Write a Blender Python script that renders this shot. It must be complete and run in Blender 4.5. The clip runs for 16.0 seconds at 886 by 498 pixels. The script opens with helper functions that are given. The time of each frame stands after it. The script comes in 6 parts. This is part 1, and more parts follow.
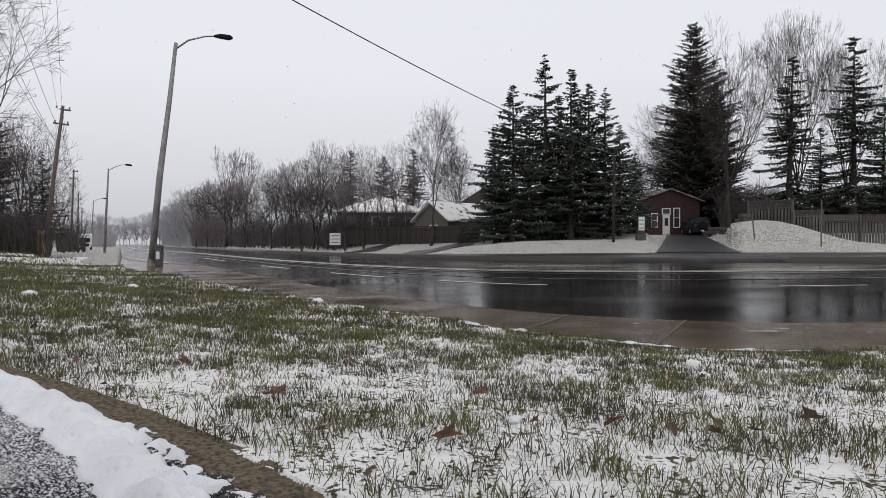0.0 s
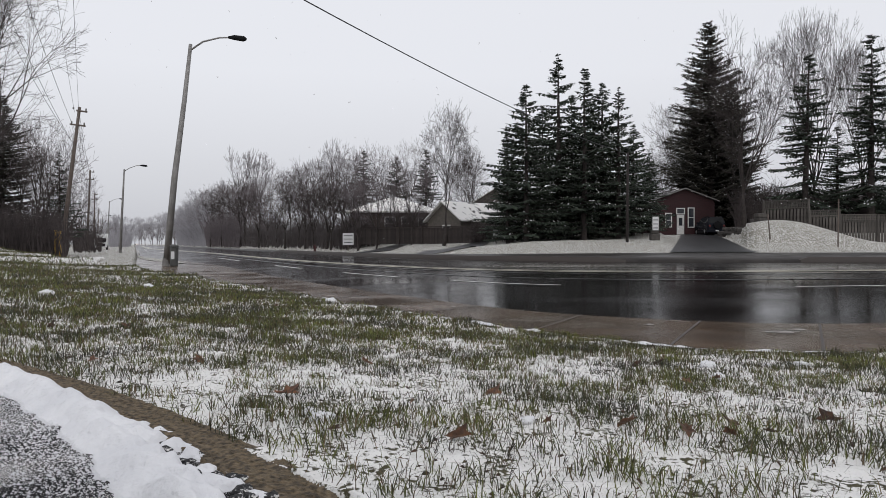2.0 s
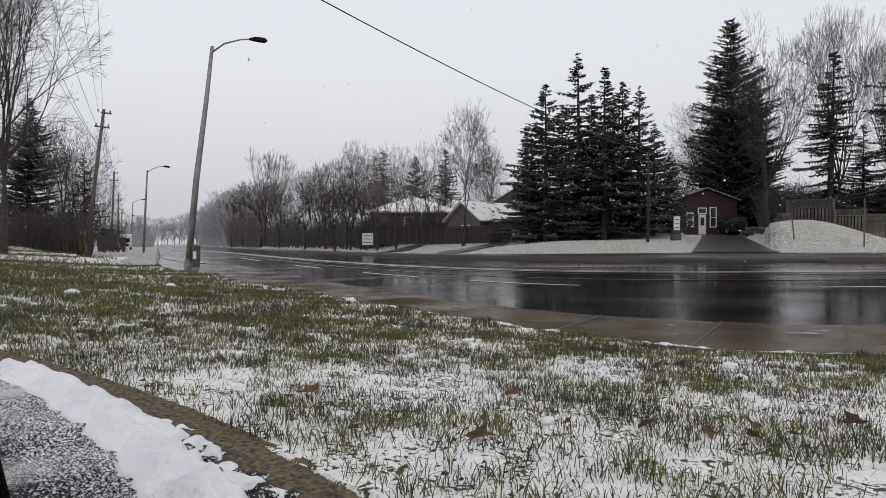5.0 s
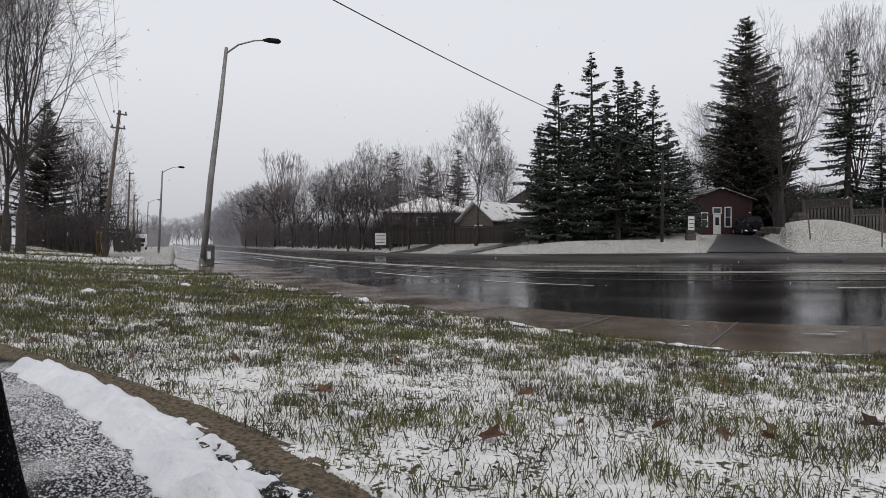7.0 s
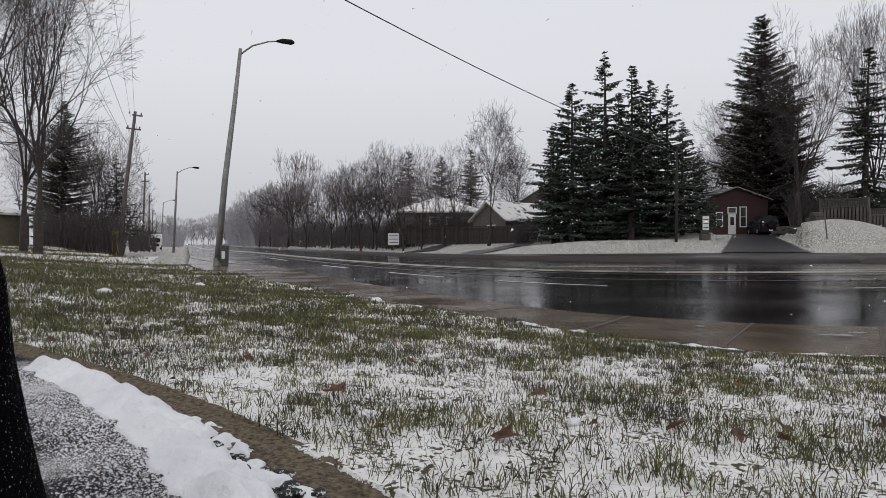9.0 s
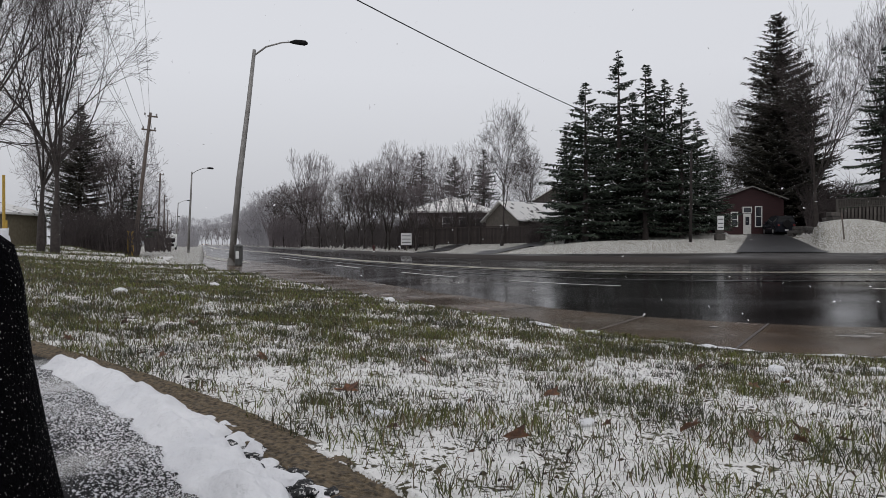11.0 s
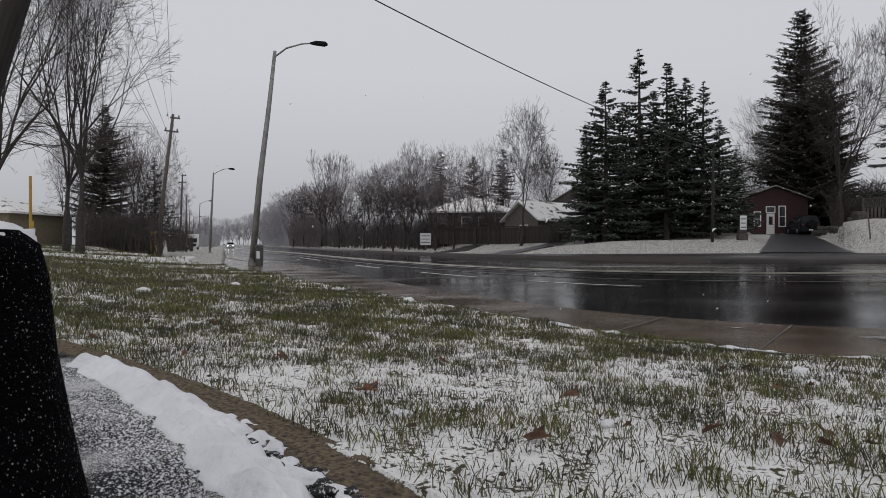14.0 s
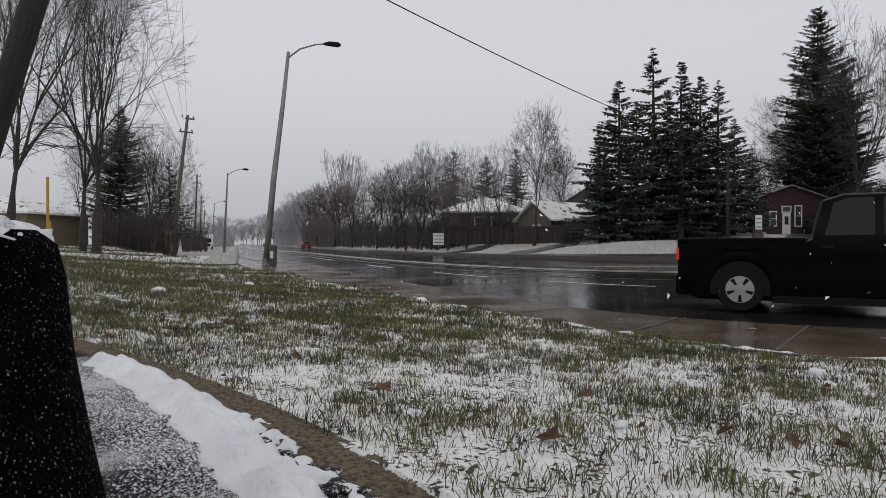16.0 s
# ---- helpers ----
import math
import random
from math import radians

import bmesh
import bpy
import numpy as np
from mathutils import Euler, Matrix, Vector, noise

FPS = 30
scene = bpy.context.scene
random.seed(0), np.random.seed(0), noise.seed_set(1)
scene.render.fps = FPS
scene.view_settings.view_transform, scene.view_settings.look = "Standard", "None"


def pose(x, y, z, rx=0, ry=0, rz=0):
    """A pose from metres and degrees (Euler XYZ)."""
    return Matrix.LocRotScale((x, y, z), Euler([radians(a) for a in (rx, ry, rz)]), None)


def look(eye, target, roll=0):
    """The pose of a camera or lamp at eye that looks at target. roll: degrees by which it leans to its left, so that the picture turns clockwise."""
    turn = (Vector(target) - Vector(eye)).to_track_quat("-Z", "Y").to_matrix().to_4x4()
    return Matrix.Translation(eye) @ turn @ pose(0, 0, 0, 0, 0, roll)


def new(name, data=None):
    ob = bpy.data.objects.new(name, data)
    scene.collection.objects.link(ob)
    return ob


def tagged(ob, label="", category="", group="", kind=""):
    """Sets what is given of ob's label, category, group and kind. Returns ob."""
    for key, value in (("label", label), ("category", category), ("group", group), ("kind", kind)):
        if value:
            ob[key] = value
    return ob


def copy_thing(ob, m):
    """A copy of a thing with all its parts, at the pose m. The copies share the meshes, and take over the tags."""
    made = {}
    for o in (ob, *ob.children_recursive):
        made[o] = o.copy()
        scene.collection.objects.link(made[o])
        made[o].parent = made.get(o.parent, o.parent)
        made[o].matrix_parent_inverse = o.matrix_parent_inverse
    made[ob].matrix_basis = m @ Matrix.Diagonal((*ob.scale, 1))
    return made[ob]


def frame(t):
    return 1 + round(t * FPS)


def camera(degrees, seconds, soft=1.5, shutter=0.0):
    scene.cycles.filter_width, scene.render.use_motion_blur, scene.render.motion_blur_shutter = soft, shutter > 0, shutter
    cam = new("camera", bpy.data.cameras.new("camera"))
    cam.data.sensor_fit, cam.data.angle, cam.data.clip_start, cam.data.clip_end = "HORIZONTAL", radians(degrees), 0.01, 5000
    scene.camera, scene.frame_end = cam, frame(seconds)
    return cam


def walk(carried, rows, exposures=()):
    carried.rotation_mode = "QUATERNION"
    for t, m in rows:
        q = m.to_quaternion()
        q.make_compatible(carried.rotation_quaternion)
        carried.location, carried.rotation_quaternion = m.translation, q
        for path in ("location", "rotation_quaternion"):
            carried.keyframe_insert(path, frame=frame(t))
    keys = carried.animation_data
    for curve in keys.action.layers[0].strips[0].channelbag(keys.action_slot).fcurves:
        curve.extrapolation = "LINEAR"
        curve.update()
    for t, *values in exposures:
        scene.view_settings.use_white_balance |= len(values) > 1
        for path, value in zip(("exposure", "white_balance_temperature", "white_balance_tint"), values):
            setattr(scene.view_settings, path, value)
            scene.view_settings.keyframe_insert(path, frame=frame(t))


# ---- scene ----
cam = camera(66.0, 16.0, soft=0.6)
EYE = 1.05
F = 784 / math.tan(radians(33.0))


def gaze(t):
    """The camera stands on its turning mount and swings slowly to its left."""
    return pose(0, 0, EYE, 90 - 0.38, 0, (t - 8.0) * 8.6 / 16)


walk(cam, [(t, gaze(t)) for t in range(17)],
     exposures=[(0, 0.02), (4, -0.02), (9, -0.11), (12.5, -0.30), (14.5, -0.43), (15.5, -0.43), (16, -0.32)])

# ---- light: an overcast, snowing sky ----
world = bpy.data.worlds.new("overcast_sky")
scene.world = world
world.use_nodes = True
wn = world.node_tree
wn.nodes.clear()
sky = wn.nodes.new("ShaderNodeTexSky")
sky.sky_type = "NISHITA"
sky.sun_disc = False
sky.sun_elevation = radians(38)
sky.sun_rotation = radians(160)
sky.air_density, sky.dust_density = 2.0, 4.0
grey = wn.nodes.new("ShaderNodeHueSaturation")
grey.inputs["Saturation"].default_value = 0.1
grey.inputs["Value"].default_value = 0.10
cloud = wn.nodes.new("ShaderNodeMixRGB")
cloud.inputs["Fac"].default_value = 0.82
cloud.inputs["Color2"].default_value = (0.855, 0.872, 0.935, 1)
bg = wn.nodes.new("ShaderNodeBackground")
bg.inputs["Strength"].default_value = 1.08
wout = wn.nodes.new("ShaderNodeOutputWorld")
wn.links.new(sky.outputs["Color"], grey.inputs["Color"])
wn.links.new(grey.outputs["Color"], cloud.inputs["Color1"])
# an overcast dome: dimmer at the horizon than overhead
way = wn.nodes.new("ShaderNodeTexCoord")
axes = wn.nodes.new("ShaderNodeSeparateXYZ")
dome = wn.nodes.new("ShaderNodeValToRGB")
dome.color_ramp.elements[0].position, dome.color_ramp.elements[0].color = 0.0, (0.70, 0.70, 0.70, 1)
dome.color_ramp.elements[1].position, dome.color_ramp.elements[1].color = 1.0, (1.0, 1.0, 1.0, 1)
for at_, v_ in ((0.10, 0.80), (0.24, 0.94)):
    dome.color_ramp.elements.new(at_).color = (v_, v_, v_, 1)
shade = wn.nodes.new("ShaderNodeMixRGB")
shade.blend_type = "MULTIPLY"
shade.inputs["Fac"].default_value = 1.0
wn.links.new(way.outputs["Generated"], axes.inputs["Vector"])
wn.links.new(axes.outputs["Z"], dome.inputs["Fac"])
wn.links.new(cloud.outputs["Color"], shade.inputs["Color1"])
wn.links.new(dome.outputs["Color"], shade.inputs["Color2"])
wn.links.new(shade.outputs["Color"], bg.inputs["Color"])
wn.links.new(bg.outputs["Background"], wout.inputs["Surface"])
sun_data = bpy.data.lights.new("sun", "SUN")
sun_data.energy, sun_data.angle, sun_data.color = 0.25, radians(25), (1.0, 0.97, 0.93)
sun = new("sun", sun_data)
sun.matrix_world = look((-20, -50, 60), (0, 20, 0))


# ---- materials ----
def material(name, color, rough=0.7, dark=None, scale=6.0, low=0.35, high=0.65, bump=0.0, bump_scale=60.0,
             metal=0.0, spec=0.5, per_object=0.0, per_island=0.0, snow=0.0, snow_scale=3.0, detail=6.0,
             rough_low=None, coat=0.0, snow_patch=0.0, emit=None, stretch=None):
    """A procedural surface: two tones in noise, fine relief, and snow that lies in patches."""
    m = bpy.data.materials.new(name)
    m.use_nodes = True
    nt = m.node_tree
    N, L = nt.nodes, nt.links
    b = N["Principled BSDF"]
    b.inputs["Roughness"].default_value = rough
    b.inputs["Metallic"].default_value = metal
    b.inputs["Specular IOR Level"].default_value = spec
    b.inputs["Coat Weight"].default_value = coat
    if emit:
        b.inputs["Emission Color"].default_value = (*emit[:3], 1)
        b.inputs["Emission Strength"].default_value = emit[3]
    tc = N.new("ShaderNodeTexCoord")
    src = tc.outputs["Object"]
    if stretch:
        mp = N.new("ShaderNodeMapping")
        mp.inputs["Scale"].default_value = stretch
        L.new(src, mp.inputs["Vector"])
        src = mp.outputs["Vector"]

    def noise_at(sc, det, lo, hi):
        n = N.new("ShaderNodeTexNoise")
        n.inputs["Scale"].default_value = sc
        n.inputs["Detail"].default_value = det
        L.new(src, n.inputs["Vector"])
        r = N.new("ShaderNodeMapRange")
        r.inputs["From Min"].default_value, r.inputs["From Max"].default_value = lo, hi
        L.new(n.outputs["Fac"], r.inputs["Value"])
        return r.outputs["Result"]

    def mix(fac, c1, c2):
        x = N.new("ShaderNodeMixRGB")
        for sock, v in ((x.inputs["Fac"], fac), (x.inputs["Color1"], c1), (x.inputs["Color2"], c2)):
            if isinstance(v, tuple):
                sock.default_value = (*v[:3], 1)
            elif isinstance(v, float):
                sock.default_value = v
            else:
                L.new(v, sock)
        return x.outputs["Color"]

    col = color
    if dark is not None:
        col = mix(noise_at(scale, detail, low, high), dark, color)
        fine = noise_at(scale * 9, 3.0, 0.3, 0.75)
        x = N.new("ShaderNodeMath")
        x.operation = "MULTIPLY"
        x.inputs[1].default_value = 0.35
        L.new(fine, x.inputs[0])
        col = mix(x.outputs[0], col, dark)
    if per_object or per_island:
        if per_object:
            r = N.new("ShaderNodeObjectInfo").outputs["Random"]
        else:
            r = N.new("ShaderNodeNewGeometry").outputs["Random Per Island"]
        h = N.new("ShaderNodeHueSaturation")
        v = N.new("ShaderNodeMapRange")
        k = per_object or per_island
        v.inputs["To Min"].default_value, v.inputs["To Max"].default_value = 1 - k, 1 + k
        L.new(r, v.inputs["Value"])
        L.new(v.outputs["Result"], h.inputs["Value"])
        if isinstance(col, tuple):
            h.inputs["Color"].default_value = (*col[:3], 1)
        else:
            L.new(col, h.inputs["Color"])
        col = h.outputs["Color"]
    if snow:
        if snow_patch:
            # the cover thins out and thickens in drifts
            n1, n2 = N.new("ShaderNodeTexNoise"), N.new("ShaderNodeTexNoise")
            for n, sc, det in ((n1, snow_scale, 8.0), (n2, snow_patch, 3.0)):
                n.inputs["Scale"].default_value, n.inputs["Detail"].default_value = sc, det
                L.new(src, n.inputs["Vector"])
            thin = N.new("ShaderNodeMath")
            thin.operation = "MULTIPLY_ADD"
            thin.inputs[1].default_value = 0.7
            L.new(n2.outputs["Fac"], thin.inputs[0])
            L.new(n1.outputs["Fac"], thin.inputs[2])
            r = N.new("ShaderNodeMapRange")
            r.inputs["From Min"].default_value, r.inputs["From Max"].default_value = 0.97 - 0.35 * snow, 1.05 - 0.35 * snow
            L.new(thin.outputs[0], r.inputs["Value"])
            s1 = r.outputs["Result"]
        else:
            s1 = noise_at(snow_scale, 8.0, 0.62 - 0.35 * snow, 0.70 - 0.35 * snow)
        col = mix(s1, col, (0.785, 0.768, 0.745))
    if isinstance(col, tuple):
        b.inputs["Base Color"].default_value = (*col[:3], 1)
    else:
        L.new(col, b.inputs["Base Color"])
    if rough_low is not None:
        r = N.new("ShaderNodeMapRange")
        L.new(noise_at(scale * 0.6, 5.0, 0.35, 0.65), r.inputs["Value"])
        r.inputs["To Min"].default_value, r.inputs["To Max"].default_value = rough_low, rough
        L.new(r.outputs["Result"], b.inputs["Roughness"])
    if bump:
        n = N.new("ShaderNodeTexNoise")
        n.inputs["Scale"].default_value = bump_scale
        n.inputs["Detail"].default_value = 5.0
        L.new(src, n.inputs["Vector"])
        bp = N.new("ShaderNodeBump")
        bp.inputs["Strength"].default_value = bump
        bp.inputs["Distance"].default_value = 0.02
        L.new(n.outputs["Fac"], bp.inputs["Height"])
        L.new(bp.outputs["Normal"], b.inputs["Normal"])
    return m


M = {}
M["lawn"] = material("snowy_lawn", (0.075, 0.068, 0.026), 0.9, (0.035, 0.028, 0.014), 14, bump=0.9, bump_scale=45, snow=0.78, snow_scale=48, snow_patch=5.0)
M["far_lawn"] = material("thin_snow", (0.17, 0.155, 0.11), 0.9, (0.10, 0.09, 0.06), 2.5, bump=0.6, bump_scale=14, snow=0.37, snow_scale=15)
M["asphalt"] = material("wet_asphalt", (0.026, 0.024, 0.024), 0.19, (0.013, 0.011, 0.011), 0.8, bump=0.04, bump_scale=14, rough_low=0.07, spec=0.09, stretch=(0.35, 1.0, 1.0))
M["walkway"] = material("wet_concrete", (0.135, 0.088, 0.054), 0.28, (0.075, 0.05, 0.032), 1.3, bump=0.05, bump_scale=60, rough_low=0.10, spec=0.2)
M["joint"] = material("joint_dirt", (0.05, 0.04, 0.035), 0.7)
M["kerb"] = material("kerb_concrete", (0.27, 0.20, 0.12), 0.8, (0.06, 0.045, 0.028), 60, bump=0.8, bump_scale=320)
M["drive"] = material("snow_dusted_asphalt", (0.018, 0.018, 0.02), 0.8, (0.008, 0.008, 0.009), 30, bump=1.0, bump_scale=260, snow=0.24, snow_scale=380, snow_patch=2.6, spec=0.2)
M["far_drive"] = material("dark_driveway", (0.028, 0.027, 0.028), 0.35, (0.016, 0.015, 0.016), 1.5, bump=0.1, bump_scale=20)
M["snow"] = material("fresh_snow", (0.78, 0.775, 0.785), 0.75, (0.67, 0.67, 0.69), 5, bump=0.7, bump_scale=35)
M["track"] = material("wet_tyre_track", (0.034, 0.031, 0.030), 0.36, (0.02, 0.018, 0.018), 2, bump=0.15, bump_scale=30, rough_low=0.25)
M["walkway_far"] = material("wet_grey_pavement", (0.05, 0.044, 0.041), 0.5, (0.028, 0.025, 0.023), 1.2, bump=0.1, bump_scale=30, rough_low=0.3, spec=0.15)
M["paint"] = material("worn_road_paint", (0.80, 0.78, 0.74), 0.4, (0.50, 0.48, 0.45), 6)
M["yellow"] = material("worn_yellow_paint", (0.72, 0.66, 0.52), 0.4, (0.42, 0.38, 0.30), 6)
M["blade"] = material("grass_blade", (0.108, 0.120, 0.014), 0.6, (0.018, 0.021, 0.004), 2, per_island=0.85)
M["dry_blade"] = material("dry_grass_blade", (0.15, 0.105, 0.05), 0.8, (0.05, 0.035, 0.02), 2, per_island=0.4)
M["leaf"] = material("dead_leaf", (0.16, 0.07, 0.03), 0.7, (0.06, 0.03, 0.02), 40, per_object=0.5, bump=0.4)
M["bark"] = material("grey_bark", (0.055, 0.045, 0.041), 0.9, (0.028, 0.022, 0.02), 6, bump=0.5, bump_scale=20)
M["twig"] = material("bare_twigs", (0.078, 0.062, 0.060), 0.9, (0.042, 0.033, 0.032), 1.5)
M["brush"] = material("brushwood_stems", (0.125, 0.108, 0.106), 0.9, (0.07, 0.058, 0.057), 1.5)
# lighter twigs: dusted with snow, and with some distance haze mixed into the colour
M["snow_haze_twig"] = material("snowy_hazed_twigs", (0.20, 0.175, 0.18), 0.9, (0.11, 0.09, 0.095), 1.5)
M["needle"] = material("spruce_needles", (0.040, 0.055, 0.034), 0.75, (0.018, 0.026, 0.018), 1.2, per_island=0.5)
M["pine"] = material("dull_needles", (0.055, 0.050, 0.036), 0.8, (0.028, 0.026, 0.020), 1.2, per_island=0.5)
M["metal"] = material("galvanised_steel", (0.30, 0.29, 0.28), 0.55, (0.20, 0.19, 0.18), 3, metal=0.5)
M["wood_pole"] = material("weathered_pole", (0.16, 0.13, 0.11), 0.85, (0.09, 0.07, 0.06), 5, stretch=(6, 6, 0.4))
M["dark_pole"] = material("creosoted_pole", (0.035, 0.028, 0.026), 0.9, (0.018, 0.014, 0.013), 5, stretch=(6, 6, 0.4))
M["wire"] = material("cable", (0.04, 0.04, 0.045), 0.6)
M["glass_dark"] = material("car_window", (0.007, 0.008, 0.010), 0.06, spec=0.10)
M["tyre"] = material("tyre_rubber", (0.010, 0.010, 0.011), 0.8, spec=0.15)
M["dull_rim"] = material("dirty_steel_rim", (0.10, 0.10, 0.10), 0.6, (0.05, 0.05, 0.05), 9)
M["rim"] = material("alloy_rim", (0.45, 0.45, 0.46), 0.35, metal=0.8)
M["trim"] = material("black_plastic", (0.008, 0.008, 0.009), 0.6, spec=0.12)
M["chrome"] = material("chrome", (0.6, 0.6, 0.62), 0.2, metal=1.0)
M["headlight"] = material("lit_headlamp", (0.9, 0.9, 0.85), 0.2, emit=(1.0, 0.93, 0.75, 11.0))
M["lamp_glass"] = material("headlamp_glass", (0.55, 0.56, 0.58), 0.12)
M["taillight"] = material("tail_lamp", (0.35, 0.01, 0.01), 0.2, emit=(1.0, 0.03, 0.02, 0.3))
M["tail_glass"] = material("tail_lamp_glass", (0.12, 0.008, 0.008), 0.2)
# distance haze put into the twig colour of the farthest trees
M["far_haze_twig"] = material("far_hazed_twigs", (0.40, 0.39, 0.41), 0.9, (0.30, 0.29, 0.31), 1.5)
M["plate"] = material("blank_plate", (0.7, 0.7, 0.7), 0.5)


def car_paint(name, color):
    deep = max(color) < 0.05
    return material(name, color, 0.22, tuple(c * 0.92 for c in color), 3, spec=0.04 if deep else 0.35, coat=0.0 if deep or min(color) < 0.05 else 0.35)


M["red_siding"] = material("red_siding", (0.042, 0.008, 0.010), 0.7, (0.022, 0.005, 0.006), 3, stretch=(0.4, 0.4, 9))
M["white_trim"] = material("white_trim", (0.74, 0.73, 0.71), 0.6, (0.60, 0.59, 0.57), 5)
M["roof"] = material("snowy_shingles", (0.10, 0.09, 0.085), 0.85, (0.06, 0.055, 0.05), 4, snow=0.75, snow_scale=1.6)
M["dark_roof"] = material("dark_shingles", (0.045, 0.04, 0.04), 0.85, (0.025, 0.022, 0.022), 4, snow=0.12, snow_scale=2.5)
M["brown_brick"] = material("brown_brick", (0.085, 0.06, 0.052), 0.85, (0.05, 0.036, 0.032), 8)
M["buff"] = material("buff_siding", (0.22, 0.19, 0.13), 0.8, (0.16, 0.135, 0.09), 4)
M["tan"] = material("tan_siding", (0.15, 0.132, 0.115), 0.8, (0.10, 0.088, 0.075), 4)
M["pane"] = material("window_pane", (0.03, 0.033, 0.04), 0.08)
M["door_white"] = material("white_door", (0.66, 0.65, 0.63), 0.5, (0.55, 0.54, 0.52), 5)
M["fence"] = material("weathered_boards", (0.125, 0.112, 0.10), 0.85, (0.065, 0.058, 0.052), 4, per_object=0.3, stretch=(5, 5, 0.6))
M["fence_dark"] = material("dark_boards", (0.045, 0.034, 0.031), 0.85, (0.026, 0.02, 0.018), 4, per_object=0.3, stretch=(5, 5, 0.6))
M["stone"] = material("grey_stone", (0.085, 0.075, 0.068), 0.85, (0.045, 0.04, 0.036), 5, bump=0.5, bump_scale=14, per_object=0.25)
M["sign"] = material("white_sign", (0.72, 0.72, 0.72), 0.5, (0.6, 0.6, 0.6), 8)
M["sign_ink"] = material("dark_print", (0.06, 0.06, 0.065), 0.6)
M["bin"] = material("grey_bin", (0.085, 0.085, 0.082), 0.6, (0.05, 0.05, 0.048), 6)
M["clod"] = material("dark_crumb", (0.02, 0.02, 0.022), 0.7, (0.01, 0.01, 0.011), 60, bump=0.8, bump_scale=150, snow=0.15, snow_scale=90)
M["slush"] = material("grey_slush", (0.30, 0.28, 0.26), 0.4, (0.10, 0.085, 0.075), 18, bump=0.6, bump_scale=60)
M["post"] = material("snow_flecked_black", (0.004, 0.0035, 0.0045), 0.95, (0.002, 0.002, 0.0025), 14, bump=1.0, bump_scale=90, snow=-0.08, snow_scale=240, spec=0.02)
M["hydrant"] = material("red_hydrant", (0.09, 0.02, 0.02), 0.6, (0.05, 0.015, 0.015), 20)
M["yellow_guard"] = material("yellow_guard", (0.5, 0.33, 0.05), 0.6, (0.35, 0.22, 0.04), 6)


# ---- mesh helpers ----
class Shape:
    """Vertices and faces gathered for one mesh."""

    def __init__(self):
        self.v, self.f = [], []

    def add(self, verts, faces):
        n = len(self.v)
        self.v.extend(verts)
        self.f.extend(tuple(n + i for i in face) for face in faces)
        return self

    def box(self, x0, y0, z0, x1, y1, z1):
        return self.add([(x0, y0, z0), (x1, y0, z0), (x1, y1, z0), (x0, y1, z0), (x0, y0, z1), (x1, y0, z1), (x1, y1, z1), (x0, y1, z1)],
                        [(3, 2, 1, 0), (4, 5, 6, 7), (0, 1, 5, 4), (1, 2, 6, 5), (2, 3, 7, 6), (3, 0, 4, 7)])

    def tube(self, pts, radii, sides=6, cap=True):
        pts = [Vector(p) for p in pts]
        n, rings = len(pts), []
        for i, p in enumerate(pts):
            d = (pts[min(i + 1, n - 1)] - pts[max(i - 1, 0)]).normalized()
            u = d.cross(Vector((0.31, 0.95, 0.05)))
            if u.length < 0.1:
                u = d.cross(Vector((1, 0, 0)))
            u.normalize()
            w = d.cross(u)
            rings.append([tuple(p + (u * math.cos(k * math.tau / sides) + w * math.sin(k * math.tau / sides)) * radii[i]) for k in range(sides)])
        faces = []
        for i in range(n - 1):
            for k in range(sides):
                a, b = i * sides + k, i * sides + (k + 1) % sides
                faces.append((a, b, b + sides, a + sides))
        if cap:
            faces.append(tuple(range(sides - 1, -1, -1)))
            faces.append(tuple((n - 1) * sides + k for k in range(sides)))
        return self.add([q for r in rings for q in r], faces)

    def disc_y(self, x, z, r, y0, y1, sides=20, r1=None):
        r1 = r if r1 is None else r1
        a = [(x + r * math.cos(k * math.tau / sides), y0, z + r * math.sin(k * math.tau / sides)) for k in range(sides)]
        b = [(x + r1 * math.cos(k * math.tau / sides), y1, z + r1 * math.sin(k * math.tau / sides)) for k in range(sides)]
        f = [(k, (k + 1) % sides, sides + (k + 1) % sides, sides + k) for k in range(sides)]
        return self.add(a + b, f + [tuple(range(sides - 1, -1, -1)), tuple(range(sides, 2 * sides))])

    def mesh(self, name, smooth=False, bevel=0.0):
        me = bpy.data.meshes.new(name)
        me.from_pydata(self.v, [], self.f)
        bm = bmesh.new()
        bm.from_mesh(me)
        if len(self.f) < 3000:
            bmesh.ops.recalc_face_normals(bm, faces=bm.faces)
        if bevel:
            bmesh.ops.bevel(bm, geom=[e for e in bm.edges if len(e.link_faces) == 2 and e.calc_face_angle() > 0.45],
                            offset=bevel, segments=2, affect="EDGES", profile=0.6)
        if smooth:
            for f in bm.faces:
                f.smooth = True
        bm.to_mesh(me)
        bm.free()
        return me


def part(name, shape, mat, parent=None, label="", smooth=False, bevel=0.0, at=None):
    ob = new(name, shape if isinstance(shape, bpy.types.Mesh) else shape.mesh(name, smooth, bevel))
    if not ob.data.materials:
        ob.data.materials.append(M[mat] if isinstance(mat, str) else mat)
    if parent:
        ob.parent = parent
    if at is not None:
        ob.matrix_basis = at
    if label:
        ob["label"] = label
    return ob


def holder(name, at):
    ob = new(name)
    ob.empty_display_size = 0.2
    ob.matrix_basis = at
    return ob


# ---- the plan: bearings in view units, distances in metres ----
def east(u, d):
    return (u - 784) / F * d


def high(v, d):
    return EYE + (433 - v) / F * d


